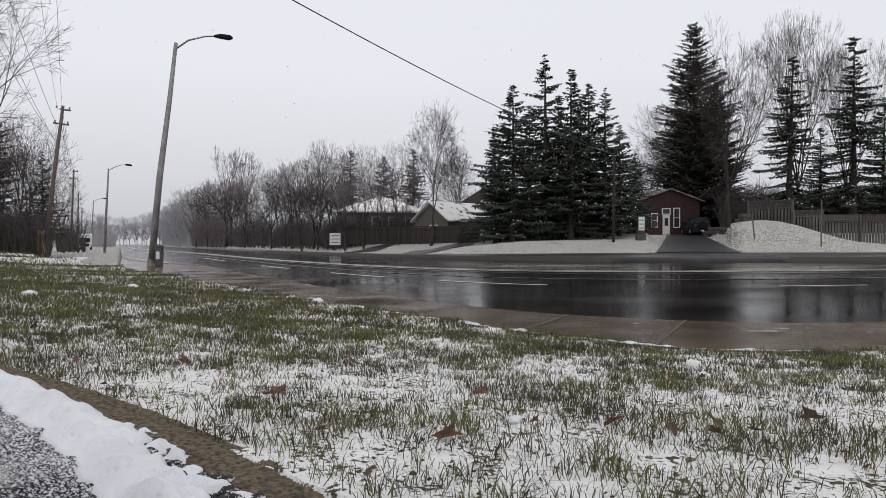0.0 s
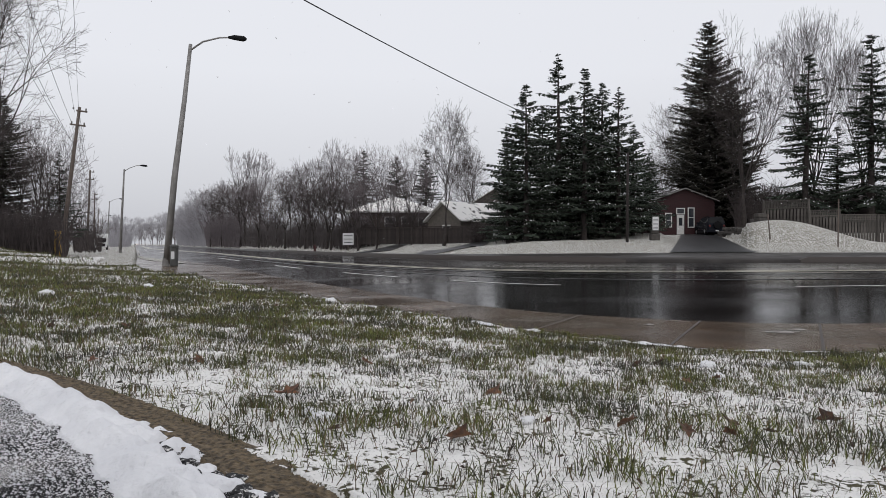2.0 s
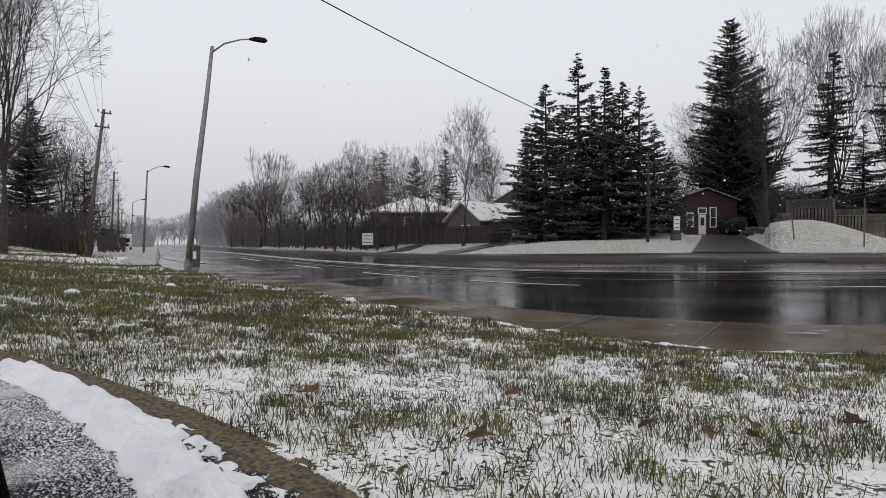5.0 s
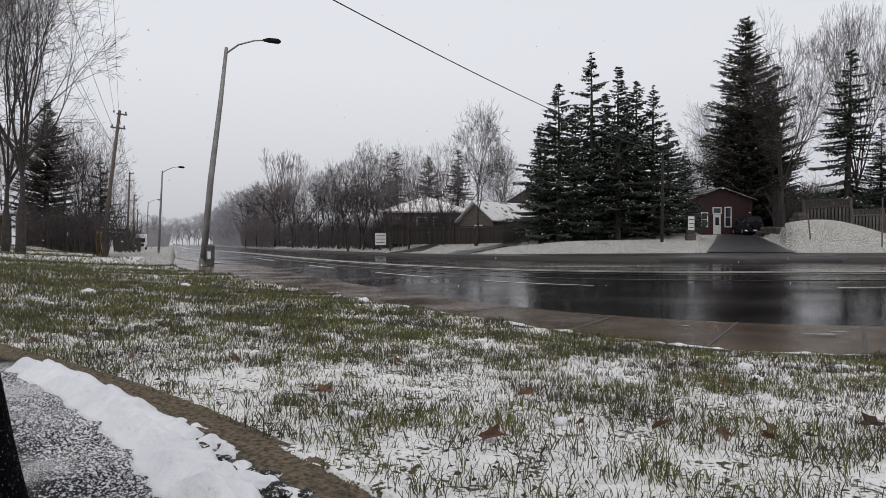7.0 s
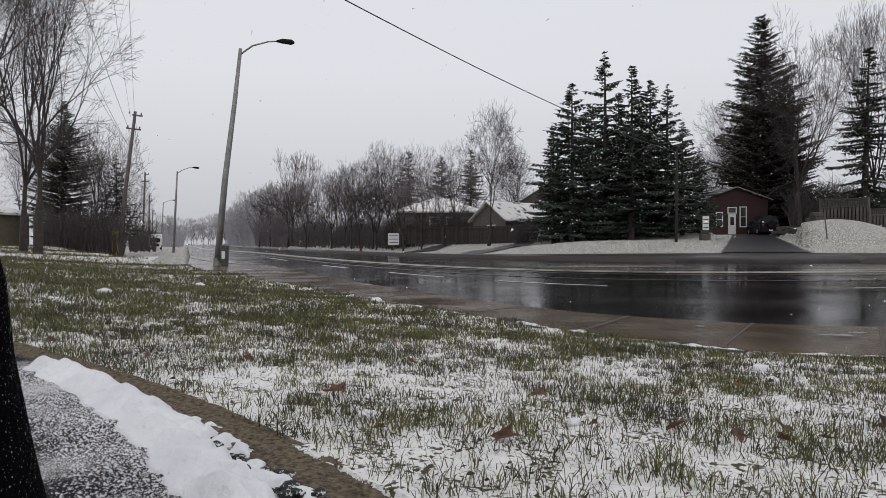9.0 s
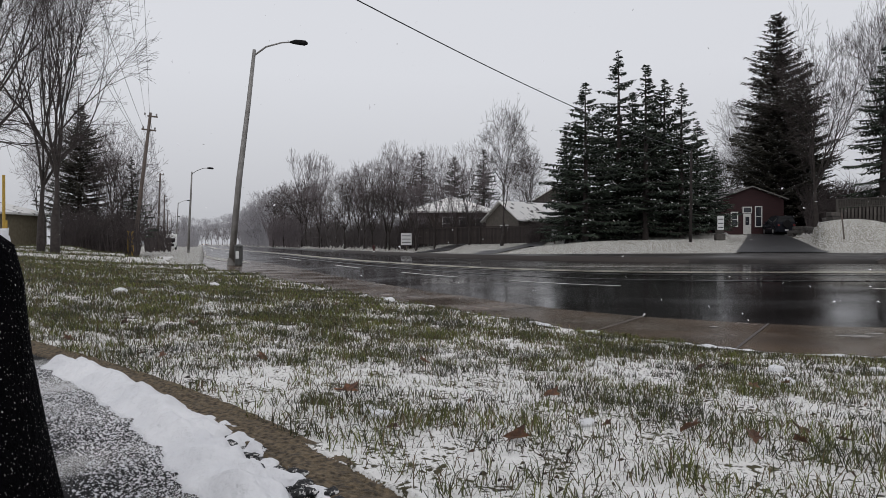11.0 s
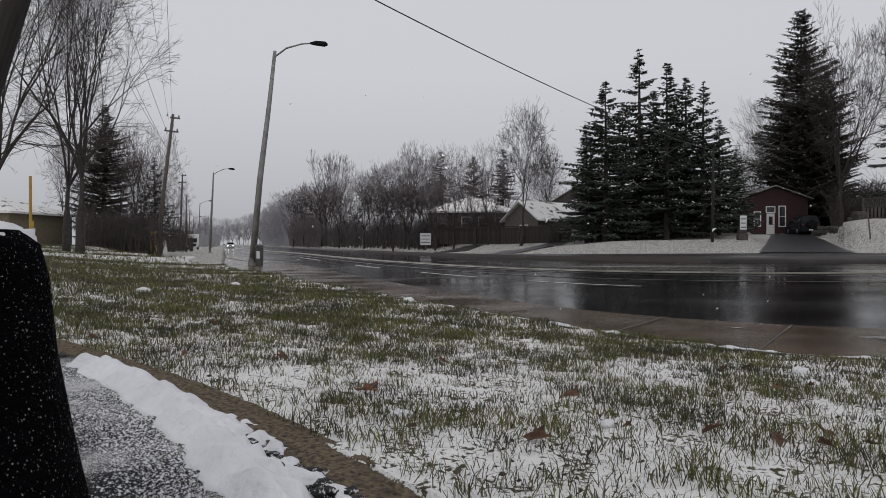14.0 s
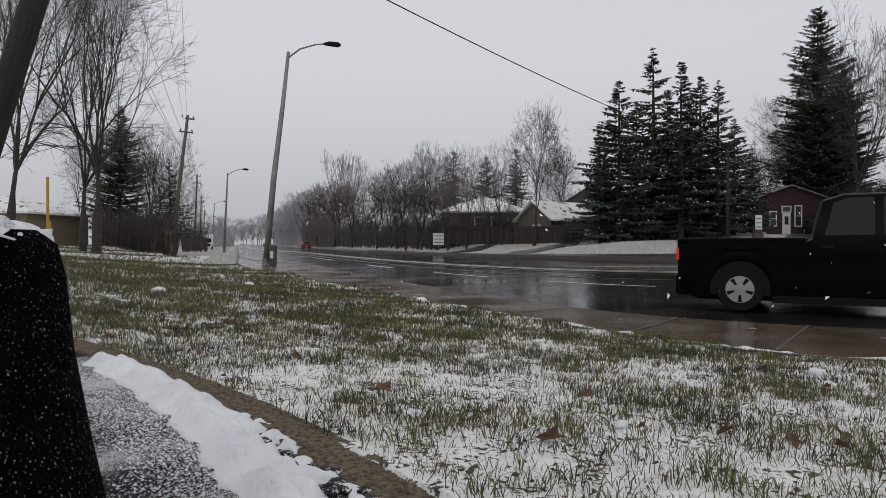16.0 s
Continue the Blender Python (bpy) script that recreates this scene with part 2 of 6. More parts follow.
COLS = np.array([247, 330, 450, 550, 650, 800, 1000, 1250, 1500, 1800.0])
LAWN_EDGE = np.array([30, 24, 17.4, 13.7, 11.3, 9.0, 7.16, 6.0, 5.58, 5.6])
NEAR_KERB = np.array([80, 56, 32, 20.5, 15.6, 11.9, 9.4, 8.2, 7.7, 7.7])
CENTRE_COLS = np.array([345, 450, 550, 650, 800, 1000, 1250, 1500, 1800.0])
CENTRE = np.array([130, 64, 40, 30.5, 24.3, 21, 19.9, 20.2, 21])
FAR_COLS = np.array([374, 450, 550, 650, 800, 1000, 1250, 1500, 1800.0])
FAR_KERB = np.array([400, 150, 82, 58, 42, 35, 32.2, 32, 32.5])
FAR_EDGE = np.array([415, 160, 88, 63.5, 46.5, 39, 36.2, 36, 36.5])


def far_side(col):
    """Distance of the far pavement's back edge along a bearing."""
    return np.interp(col, np.concatenate(([250, 340], FAR_COLS)), np.concatenate(([900, 700], FAR_EDGE)))


def plan_curve(dist, cols):
    """A line of the road: out of the west, round the bend before the camera and on to the east."""
    pts = [Vector((east(c, d), d)) for c, d in zip(cols, dist)]
    back = Vector((-0.36, 0.933))
    head = [pts[0] + back * s for s in (1500, 300, 150, 70, 25)]
    tail = [pts[-1] + Vector((s, 0.02 * s)) for s in (8, 25, 70, 160)]
    ctrl = head + pts + tail
    out = []
    for i in range(len(ctrl) - 1):
        p0, p1, p2, p3 = ctrl[max(i - 1, 0)], ctrl[i], ctrl[i + 1], ctrl[min(i + 2, len(ctrl) - 1)]
        for k in range(8):
            t = k / 8
            m1, m2 = (p2 - p0) * 0.5, (p3 - p1) * 0.5
            la = (p2 - p1).length
            m1 *= la / max((p2 - p0).length * 0.5, 1e-6)
            m2 *= la / max((p3 - p1).length * 0.5, 1e-6)
            out.append(p1 * (2 * t**3 - 3 * t**2 + 1) + m1 * (t**3 - 2 * t**2 + t) + p2 * (3 * t**2 - 2 * t**3) + m2 * (t**3 - t**2))
    out.append(ctrl[-1])
    return np.array([tuple(p) for p in out])


C0, C1 = plan_curve(LAWN_EDGE[1:], COLS[1:]), plan_curve(NEAR_KERB[1:], COLS[1:])
C3, C4, C5 = plan_curve(CENTRE, CENTRE_COLS), plan_curve(FAR_KERB, FAR_COLS), plan_curve(FAR_EDGE, FAR_COLS)
NS = len(C0)
FIRST = 40  # where the fitted stretch begins


def far_rise(c):
    return np.interp(c, [330, 700, 1100, 1300], [0.30, 0.32, 0.50, 0.55])


KERB_Y = [-3, 0.4, 1.2, 1.59, 2.07, 2.45, 2.87, 3.44, 3.91, 6.0]
KERB_X = [2.4, 0.72, 0.19, -0.095, -0.485, -0.82, -1.235, -1.86, -2.40, -4.9]


def drive_side(x, y):
    """Positive on the near driveway's side of its kerb."""
    return np.interp(y, KERB_Y, KERB_X) - 0.045 - x


def soft_step(v):
    v = np.clip(v, 0, 1)
    return v * v * (3 - 2 * v)


def ground_height(x, y, dip=True):
    """The lie of the land at arrays of places."""
    x, y = np.asarray(x, float), np.asarray(y, float)
    col = 784 + F * x / np.maximum(y, 0.3)
    d0 = np.interp(col, np.concatenate(([-400, 60, 157], COLS)), np.concatenate(([60, 52, 41], LAWN_EDGE)))
    near = (y < d0) | (y < 0.5)
    edge = C0[FIRST - 16:]
    dist = np.full(x.shape, 1e9)
    for i in range(0, len(edge), 3):
        dist = np.minimum(dist, np.hypot(x - edge[i, 0], y - edge[i, 1]))
    lawn = 0.12 + 0.07 * np.minimum(dist, 12) * np.interp(col, [-200, 200, 500], [1.0, 0.95, 1.0])
    far_d = far_side(col)
    beyond = far_rise(col) + soft_step((y - far_d) / 24) * np.interp(col, [330, 650, 900, 1150], [0.55, 0.7, 1.1, 1.55])
    mound = 1.65 * np.exp(-(((x - east(1490, 44)) / 4.6) ** 2 + ((y - 45.5) / 4.0) ** 2)) * (y > far_d)
    mound = mound + 0.55 * np.exp(-(((x - 9.0) / 9.0) ** 2 + ((y - 45) / 4.0) ** 2)) * (y > far_d)
    beyond = beyond + mound * soft_step((y - far_d) / 3)
    z = np.where(near, lawn, np.where(y > far_d - 0.8, beyond, (0.10 - 0.35 * soft_step((y - d0 - 0.2) / 0.5)) if dip else 0.1))
    west = (col < 318) & ~near
    z = np.where(west, 0.08 + 0.5 * soft_step((220 - col) / 120) * soft_step((y - d0) / 12), z)
    ramp = np.interp(y, [36, 67], [0.62, 2.05])
    lane = (col > 1252) & (col < np.interp(y, [36, 45, 67], [1440, 1405, 1352])) & (y > far_d) & (y < 70)
    z = np.where(lane, ramp - 0.03, z)
    inside = soft_step(drive_side(x, y) / 0.04) * (y < 6) * (x < 2)
    z = z * (1 - inside) + 0.30 * inside
    return z


def road_height(u):
    return np.interp(u, [0, 1, 2], [0.0, 0.24, 0.18])


def road_place(s, u):
    """A place on the road: s along it (index), u across it: 0 near kerb, 1 centre line, 2 far kerb."""
    def on(c):
        return np.array([np.interp(s, np.arange(NS), c[:, 0]), np.interp(s, np.arange(NS), c[:, 1])])
    p = on(C1) * (1 - u) + on(C3) * u if u <= 1 else on(C3) * (2 - u) + on(C4) * (u - 1)
    return p[0], p[1], float(road_height(u))


def strip(name, rows, mat, label, category, kind="structure", smooth=True):
    """A surface through several lines of places."""
    sh = Shape()
    k = len(rows)
    verts = [r[i] for i in range(len(rows[0])) for r in rows]
    faces = [(i * k + j, i * k + j + 1, (i + 1) * k + j + 1, (i + 1) * k + j) for i in range(len(rows[0]) - 1) for j in range(k - 1)]
    sh.add(verts, faces)
    me = sh.mesh(name, smooth)
    bm = bmesh.new()
    bm.from_mesh(me)
    bmesh.ops.recalc_face_normals(bm, faces=bm.faces)
    if sum(f.normal.z for f in bm.faces) < 0:
        bmesh.ops.reverse_faces(bm, faces=bm.faces)
    bm.to_mesh(me)
    bm.free()
    return tagged(part(name, me, mat), label, category, kind=kind)


# ground: one sheet to the horizon
def build_ground():
    ang = np.concatenate((np.linspace(-52, 52, 420), np.linspace(54, 306, 64)))
    rad = np.concatenate((np.linspace(0.25, 1.0, 8), np.geomspace(1.05, 4.5, 190), np.geomspace(4.6, 9, 40), np.geomspace(9.3, 130, 110), np.geomspace(140, 3500, 16)))
    a, r = np.meshgrid(np.radians(ang), rad)
    x, y = r * np.sin(a), r * np.cos(a)
    z = ground_height(x, y)
    n, m = z.shape
    for i in range(n):
        if rad[i] > 9:
            break
        for j in range(420):
            p = Vector((x[i, j], y[i, j], 0))
            z[i, j] += 0.018 * noise.noise(p * 5.0) + 0.010 * noise.noise(p * 16.0)
    verts = np.stack((x.ravel(), y.ravel(), z.ravel()), 1)
    faces = [(i * m + j, (i + 1) * m + j, (i + 1) * m + (j + 1) % m, i * m + (j + 1) % m) for i in range(n - 1) for j in range(m)]
    c = len(verts)
    verts = np.vstack((verts, [[0, 0, 0.3]]))
    faces += [(c, j, (j + 1) % m) for j in range(m)]
    sh = Shape().add([tuple(v) for v in verts], faces)
    me = sh.mesh("ground", True)
    if me.polygons[2000].normal.z < 0:
        me.flip_normals()
    me.materials.append(M["lawn"])
    me.materials.append(M["far_lawn"])
    for p in me.polygons:
        if p.center.y > 34 and p.center.x > -0.39 * p.center.y - 2 or p.center.length > 60:
            p.material_index = 1
    return tagged(part("ground", me, "lawn"), "lawn thinly covered with wet snow", "ground", kind="structure")


build_ground()


def line3(c, z):
    return [(p[0], p[1], z) for p in c]


def blend(c, d, u):
    return c * (1 - u) + d * u


strip("road", [line3(C1 * 1.0, 0.0), line3(blend(C1, C3, .5), 0.12), line3(C3, 0.24), line3(blend(C3, C4, .5), 0.23), line3(blend(C3, C4, 1.0), 0.18)],
      "asphalt", "wet dark asphalt road with mirror-like puddled sheen", "road")
strip("pavement_near", [line3(C0, 0.135), line3(C1, 0.13), [(p[0] + 0.0, p[1] + 0.03, 0.10) for p in C1], [(p[0], p[1] + 0.04, -0.05) for p in C1]],
      "walkway", "wet brown concrete pavement with kerb beside the road", "pavement")
far_z = far_rise(784 + F * C5[:, 0] / np.maximum(C5[:, 1], 1))
strip("pavement_far", [[(p[0], p[1] - 0.04, 0.10) for p in C4], [(p[0], p[1], 0.30) for p in C4],
                       [(p[0], p[1], max(z + 0.06, 0.3)) for p, z in zip(C5, far_z)], [(p[0], p[1] + 0.3, z - 0.15) for p, z in zip(C5, far_z)]],
      "walkway_far", "wet grey pavement with kerb across the road", "pavement")


def far_kerb(s0, s1):
    rows = ([], [], [], [])
    for i in range(61):
        s = s0 + (s1 - s0) * i / 60
        x, y = (float(np.interp(s, np.arange(NS), C4[:, k])) for k in (0, 1))
        lift = 0.13 * min(1.0, i / 3, (60 - i) / 3)
        for row, (dy, dz) in zip(rows, ((-0.06, -0.2), (-0.05, lift), (0.12, lift), (0.13, -0.1))):
            row.append((x, y + dy, 0.305 + dz))
    strip("far_kerb", rows, "joint", "dark wet kerb along the far side of the road", "kerb")


def far_index(col):
    return float(np.interp(col, FAR_COLS, 40 + 8.0 * np.arange(len(FAR_COLS))))


far_kerb(far_index(560), far_index(1186))
far_kerb(far_index(1505), far_index(1790))


def marking(name, s0, s1, u, w, mat, label):
    """A painted line on the road from s0 to s1."""
    n = max(int((s1 - s0) * 2), 4)
    rows = ([], [])
    for i in range(n + 1):
        s = s0 + (s1 - s0) * i / n
        x, y, z = road_place(s, u)
        x2, y2, _ = road_place(s + 0.2, u)
        d = Vector((x2 - x, y2 - y)).normalized()
        for row, k in zip(rows, (-w, w)):
            row.append((x - d.y * k, y + d.x * k, z + 0.006))
    return strip(name, rows, mat, label, "road marking")


marking("centre_line", 8, NS - 2, 0.985, 0.13, "yellow", "worn pale yellow centre line on wet road")
marking("centre_line", 8, NS - 2, 1.035, 0.10, "yellow", "worn pale yellow centre line on wet road")
for s, e in ((30, 2), (36, 2.5), (42, 3), (49, 3.5), (57, 4), (66, 5), (75.4, 6.8), (96, 4.4), (106, 5)):
    marking("lane_dash", s, s + e, 0.54, 0.07, "paint", "worn white lane dash on wet road")
for u in (0.72, 0.9, 1.2, 1.38, 1.64, 1.84):
    marking("tyre_track", 14, NS - 4, u, 0.10, "track", "dull wet tyre track along the road")


def verge_row(u, s0, s1):
    out = []
    for i in range(41):
        s = s0 + (s1 - s0) * i / 40
        p = [np.interp(s, np.arange(NS), C0[:, k]) * (1 - u) + np.interp(s, np.arange(NS), C1[:, k]) * u for k in (0, 1)]
        out.append((p[0], p[1], 0.15 + 0.01 * math.sin(i * 1.3)))
    return out


strip("snow_verge", (verge_row(0.62, 24, 45), verge_row(0.74, 24, 46), verge_row(0.86, 24, 45)), "far_lawn", "strip of thin snow between pavement and road", "snow verge")


# ---- trees ----
def bare_tree(rng, height, width, trunk=0.16, clear=0.22, limbs=4, angle=0.5, rise=0.06, weep=0.0, lean=0.0, levels=7, fine_r=0.013):
    """A leafless tree that forks again and again: trunk and limbs, and twigs apart."""
    wood, fine = Shape(), Shape()
    r0 = trunk * height / 12

    def grow(p, d, length, radius, level):
        n = 4 if level < 2 else 3 if level < 4 else 2
        pts, rad = [p], [radius]
        q, dd = p.copy(), d.copy()
        for i in range(n):
            bend = 0.06 if level == 0 else 0.2 if level < 3 else 0.11
            dd = (dd + Vector((rng.uniform(-1, 1), rng.uniform(-1, 1), rng.uniform(-1, 1))) * bend + Vector((0, 0, rise - (weep if level > 3 else 0.0)))).normalized()
            q = q + dd * length / n
            pts.append(q.copy())
            rad.append(max(radius * (1 - (i + 1) / n * 0.26), fine_r))
        (wood if level < 5 else fine).tube(pts, rad, (8, 6, 5, 4, 3, 3, 3, 3)[level], cap=level == 0)
        if level == levels:
            return
        count = limbs if level == 0 else rng.choice((2, 3, 3))
        az = rng.uniform(0, math.tau)
        for k in range(count):
            az += math.tau / count * rng.uniform(0.75, 1.25)
            side = dd.orthogonal().normalized()
            side.rotate(Matrix.Rotation(az, 3, dd))
            ang = angle * rng.uniform(0.45, 1.35) * (0.55 if k == 0 and level < 3 else 1.0)
            grow(q, (dd * math.cos(ang) + side * math.sin(ang)).normalized(), length * rng.uniform(0.66, 0.88) if level else height * 0.2 * rng.uniform(0.8, 1.15), max(rad[-1] * rng.uniform(0.66, 0.84), fine_r), level + 1)
        if 1 <= level < levels - 1:
            for k in range(2 if level < 4 else 1):
                j = rng.randint(1, n - 1)
                side = dd.orthogonal().normalized()
                side.rotate(Matrix.Rotation(rng.uniform(0, math.tau), 3, dd))
                grow(pts[j].copy(), (dd * 0.5 + side * 0.8).normalized(), length * 0.55, max(rad[j] * 0.4, fine_r), min(level + 3, levels))

    grow(Vector((0, 0, -0.3)), Vector((lean, 0, 1)).normalized(), height * clear + 0.3, r0, 0)
    top = max(v[2] for v in fine.v)
    reach = sorted(math.hypot(v[0] - lean * v[2] * 0.5, v[1]) for v in fine.v)[int(len(fine.v) * 0.96)]
    kz, kx = height / top, width * 0.5 / reach
    for sh in (wood, fine):
        sh.v = [(x * (kx if z > height * clear * 0.6 else 1.0), y * (kx if z > height * clear * 0.6 else 1.0), z * kz) for x, y, z in sh.v]
    return wood, fine


def spruce(rng, height, width, droop=0.35, ragged=0.3, gap=0.0, thick=1.0, column=0.0, bare=0.07):
    """A conifer with whorls of drooping boughs set with sprays of needles."""
    wood, needles, snow = Shape(), Shape(), Shape()
    wood.tube([(0, 0, -0.3), (0.05, 0, height * 0.5), (0, 0, height * 0.98)], [0.02 * height, 0.012 * height, 0.01], 7)
    z = height * bare
    odd = rng.uniform(0, 50)
    while z < height * 0.985:
        f = z / height
        reach = width * 0.5 * ((1 - f) ** 0.95 * (1 - column) + column * min(1.0, (1 - f) * 2.2) ** 0.8) * (1.0 if f > 0.12 else 0.8) + 0.06
        for k in range(int((7 if f < 0.8 else 5) * thick)):
            if rng.random() < gap:
                continue
            az = rng.uniform(0, math.tau)
            ln = reach * rng.uniform(1 - ragged, 1 + ragged * 0.6)
            ln *= 1 + 0.45 * noise.noise(Vector((math.cos(az) * 1.2, math.sin(az) * 1.2, z * 0.42 + odd)))
            out = Vector((math.cos(az), math.sin(az), 0))
            side = Vector((-out.y, out.x, 0))
            lift = 0.30 - droop * (1.25 - f) * 1.3
            steps = max(3, int(ln / 0.24))
            pts = []
            for s in range(steps + 1):
                g = s / steps
                pts.append(out * ln * g + Vector((0, 0, z + ln * (lift * g + 0.12 * g * g))))
            wood.tube(pts[::max(1, steps // 3)], [0.03 * (1 - i * 0.3) for i in range(len(pts[::max(1, steps // 3)]))], 3, cap=False)
            for s in range(1, steps + 1):
                p = pts[s]
                g = s / steps
                w = min(0.16 + 0.13 * ln * (1 - abs(g - 0.45)), 0.05 + 0.4 * ln) * rng.uniform(0.7, 1.2)
                for sg in (-1, 1):
                    tip = p + side * sg * w + out * w * 0.55 + Vector((0, 0, -w * rng.uniform(0.15, 0.6)))
                    mid = p.lerp(tip, 0.5)
                    e = 0.13 * rng.uniform(0.7, 1.4)
                    o = out * e
                    needles.add([tuple(p), tuple(mid - o + Vector((0, 0, rng.uniform(-.08, .05)))), tuple(tip), tuple(mid + o + Vector((0, 0, rng.uniform(-.14, 0.02))))], [(0, 1, 2, 3)])
                hang = p + Vector((rng.uniform(-.1, .1), rng.uniform(-.1, .1), -rng.uniform(0.1, 0.36) * min(1.0, ln)))
                needles.add([tuple(p - out * 0.14), tuple(p + out * 0.14), tuple(hang)], [(0, 1, 2)])
                if rng.random() < 0.28:
                    c = p + Vector((0, 0, 0.06)) + side * rng.uniform(-0.5, 0.5) * w
                    q = 0.075 * rng.uniform(0.4, 1.1)
                    fall = Vector((0, 0, q * 0.7))
                    snow.add([tuple(c - side * q), tuple(c - out * q + fall), tuple(c + side * q), tuple(c + out * q - fall)], [(0, 1, 2, 3)])
            tip = pts[-1]
            k3 = min(1.0, ln)
            needles.add([tuple(tip), tuple(tip + out * 0.3 * k3 + side * 0.1 * k3), tuple(tip + out * 0.42 * k3), tuple(tip + out * 0.3 * k3 - side * 0.1 * k3)], [(0, 1, 2, 3)])
        z += 0.30 * (1.15 - 0.5 * f) * (height / 15) ** 0.5 * rng.uniform(0.7, 1.3)
    return wood, needles, snow


def make_bare(name, seed, label, at, twig="twig", bark="bark", **kw):
    t = holder(name, at)
    wood, fine = bare_tree(random.Random(seed), **kw)
    part("trunk", wood, bark, t, smooth=True)
    part("crown", fine, twig, t, "bare grey-brown twigs")
    return tagged(t, label, "tree", "bare trees")


def make_spruce(name, seed, label, at, mat="needle", **kw):
    t = holder(name, at)
    wood, needles, snow = spruce(random.Random(seed), **kw)
    part("trunk", wood, "bark", t)
    part("crown", needles, mat, t, "dark needled boughs")
    tagged(part("snow", snow, "snow", t, "thin snow lying on the boughs"), kind="stuff")
    return tagged(t, label, "tree", "conifers")


def stand(u, d, turn=0.0, size=1.0, lean=0.0):
    if 380 < u < 700 and d < far_side(u) + 7:
        size, d = min(size * (far_side(u) + 7) / d, 1.7), far_side(u) + 7 + (d % 13)
    x = east(u, d)
    z = float(ground_height(np.array([x]), np.array([d]), dip=False)[0])
    return Matrix.Translation((x, d, z)) @ Euler((0, radians(lean), 0)).to_matrix().to_4x4() @ Matrix.Rotation(radians(turn), 4, "Z") @ Matrix.Scale(size, 4)


def again(tree, at, label=""):
    c = copy_thing(tree, at)
    s = at.to_scale()
    c.scale = s
    if label:
        c["label"] = label
    return c


# spruces before the red house
SPRUCE = "dark green spruce with drooping boughs dusted with snow"
sp1 = make_spruce("spruce", 1, SPRUCE, stand(1058, 52), height=14.6, width=7.4, gap=0.3, ragged=0.5, thick=0.8)
sp2 = make_spruce("spruce", 2, SPRUCE, stand(1000, 49), height=11.6, width=7.4, droop=0.32, ragged=0.4, gap=0.2, thick=0.85)
sp3 = make_spruce("spruce", 3, SPRUCE, stand(1105, 50), height=12.9, width=6.6, ragged=0.5, gap=0.25, thick=0.8)
for tree, u, d, turn, size in ((sp2, 1138, 53, 70, 1.06), (sp1, 1168, 51, 140, 0.80), (sp3, 968, 51, 200, 0.70), (sp2, 1030, 55, 100, 0.95),
                               (sp3, 1082, 54, 30, 0.9), (sp2, 1195, 54, 220, 0.78), (sp1, 975, 54, 260, 0.62), (sp2, 1120, 56, 310, 0.9),
                               (sp2, 1225, 57, 15, 0.6)):
    again(tree, stand(u, d, turn, size))
# right-hand side
big = make_spruce("pine", 4, "tall dull conifer with a ragged crown behind the red house", stand(1338, 74, lean=-1), "pine", height=24.0, width=8.4, droop=0.2, ragged=0.55, thick=1.7, gap=0.15, column=0.75)
sp4 = make_spruce("spruce", 5, "tall open spruce with sparse drooping boughs", stand(1512, 60, lean=1.5), height=16.5, width=6.6, gap=0.45, ragged=0.6, droop=0.5, column=0.3, bare=0.16)
again(sp4, stand(1640, 58, 90, 1.08))
again(sp4, stand(1575, 62, 40, 0.62))
again(sp2, stand(1700, 60, 140, 1.1))
again(big, stand(1308, 78, 120, 0.62), "dull conifer beside the red house")
again(big, stand(1376, 75, 200, 0.74), "dull conifer beside the red house")
again(big, stand(1352, 77, 60, 0.6), "dark spruce beside the red house")

BARE = "tall leafless tree with fine grey-brown twigs"
b1 = make_bare("bare_tree", 11, "tall leafless elm with a domed fan of fine twigs", stand(1532, 66), height=22.6, width=10.5, clear=0.2, limbs=6, angle=0.5, rise=0.05, trunk=0.16, fine_r=0.015)
b2 = make_bare("bare_tree", 12, BARE, stand(1400, 62), height=20.5, width=10.5, clear=0.2, limbs=5, angle=0.52, rise=0.04, trunk=0.17, fine_r=0.015)
b3 = make_bare("bare_tree", 13, "leafless spreading tree with a forked crooked trunk", stand(853, 57), height=12.4, width=6.4, clear=0.24, limbs=3, angle=0.62, rise=0.03, lean=0.16)
# tree row across the road: its twig tone includes haze as well as snow
b4 = make_bare("bare_tree", 14, "leafless tree with a rounded crown of snow-dusted, haze-pale twigs", stand(660, 84), "snow_haze_twig", height=13.2, width=8.4, clear=0.24, limbs=4, angle=0.66, rise=0.02, levels=6)
b6 = make_bare("bare_tree", 16, "leafless tree with a rounded crown of snow-dusted, haze-pale twigs", stand(742, 83), "snow_haze_twig", height=12.6, width=8.0, clear=0.22, limbs=5, angle=0.7, rise=0.0, levels=6)
b5 = make_bare("bare_tree", 15, "thin leafless tree with upright twigs", stand(505, 72), "snow_haze_twig", height=11.5, width=6.0, clear=0.2, limbs=4, angle=0.4, rise=0.12, levels=6)
again(b2, stand(1292, 84, 200, 0.95))
again(b1, stand(1625, 75, 90, 1.0))
again(b2, stand(1250, 88, 33, 0.66))
again(b2, stand(1220, 92, 300, 0.6))
# far trees: twigs and trunk coloured pale in place of haze
far_tree = make_bare("bare_tree", 31, "distant leafless tree coloured pale for haze", stand(408, 330), "far_haze_twig", "snow_haze_twig", height=13.0, width=9.5, clear=0.14, limbs=5, angle=0.55, levels=6, fine_r=0.02)
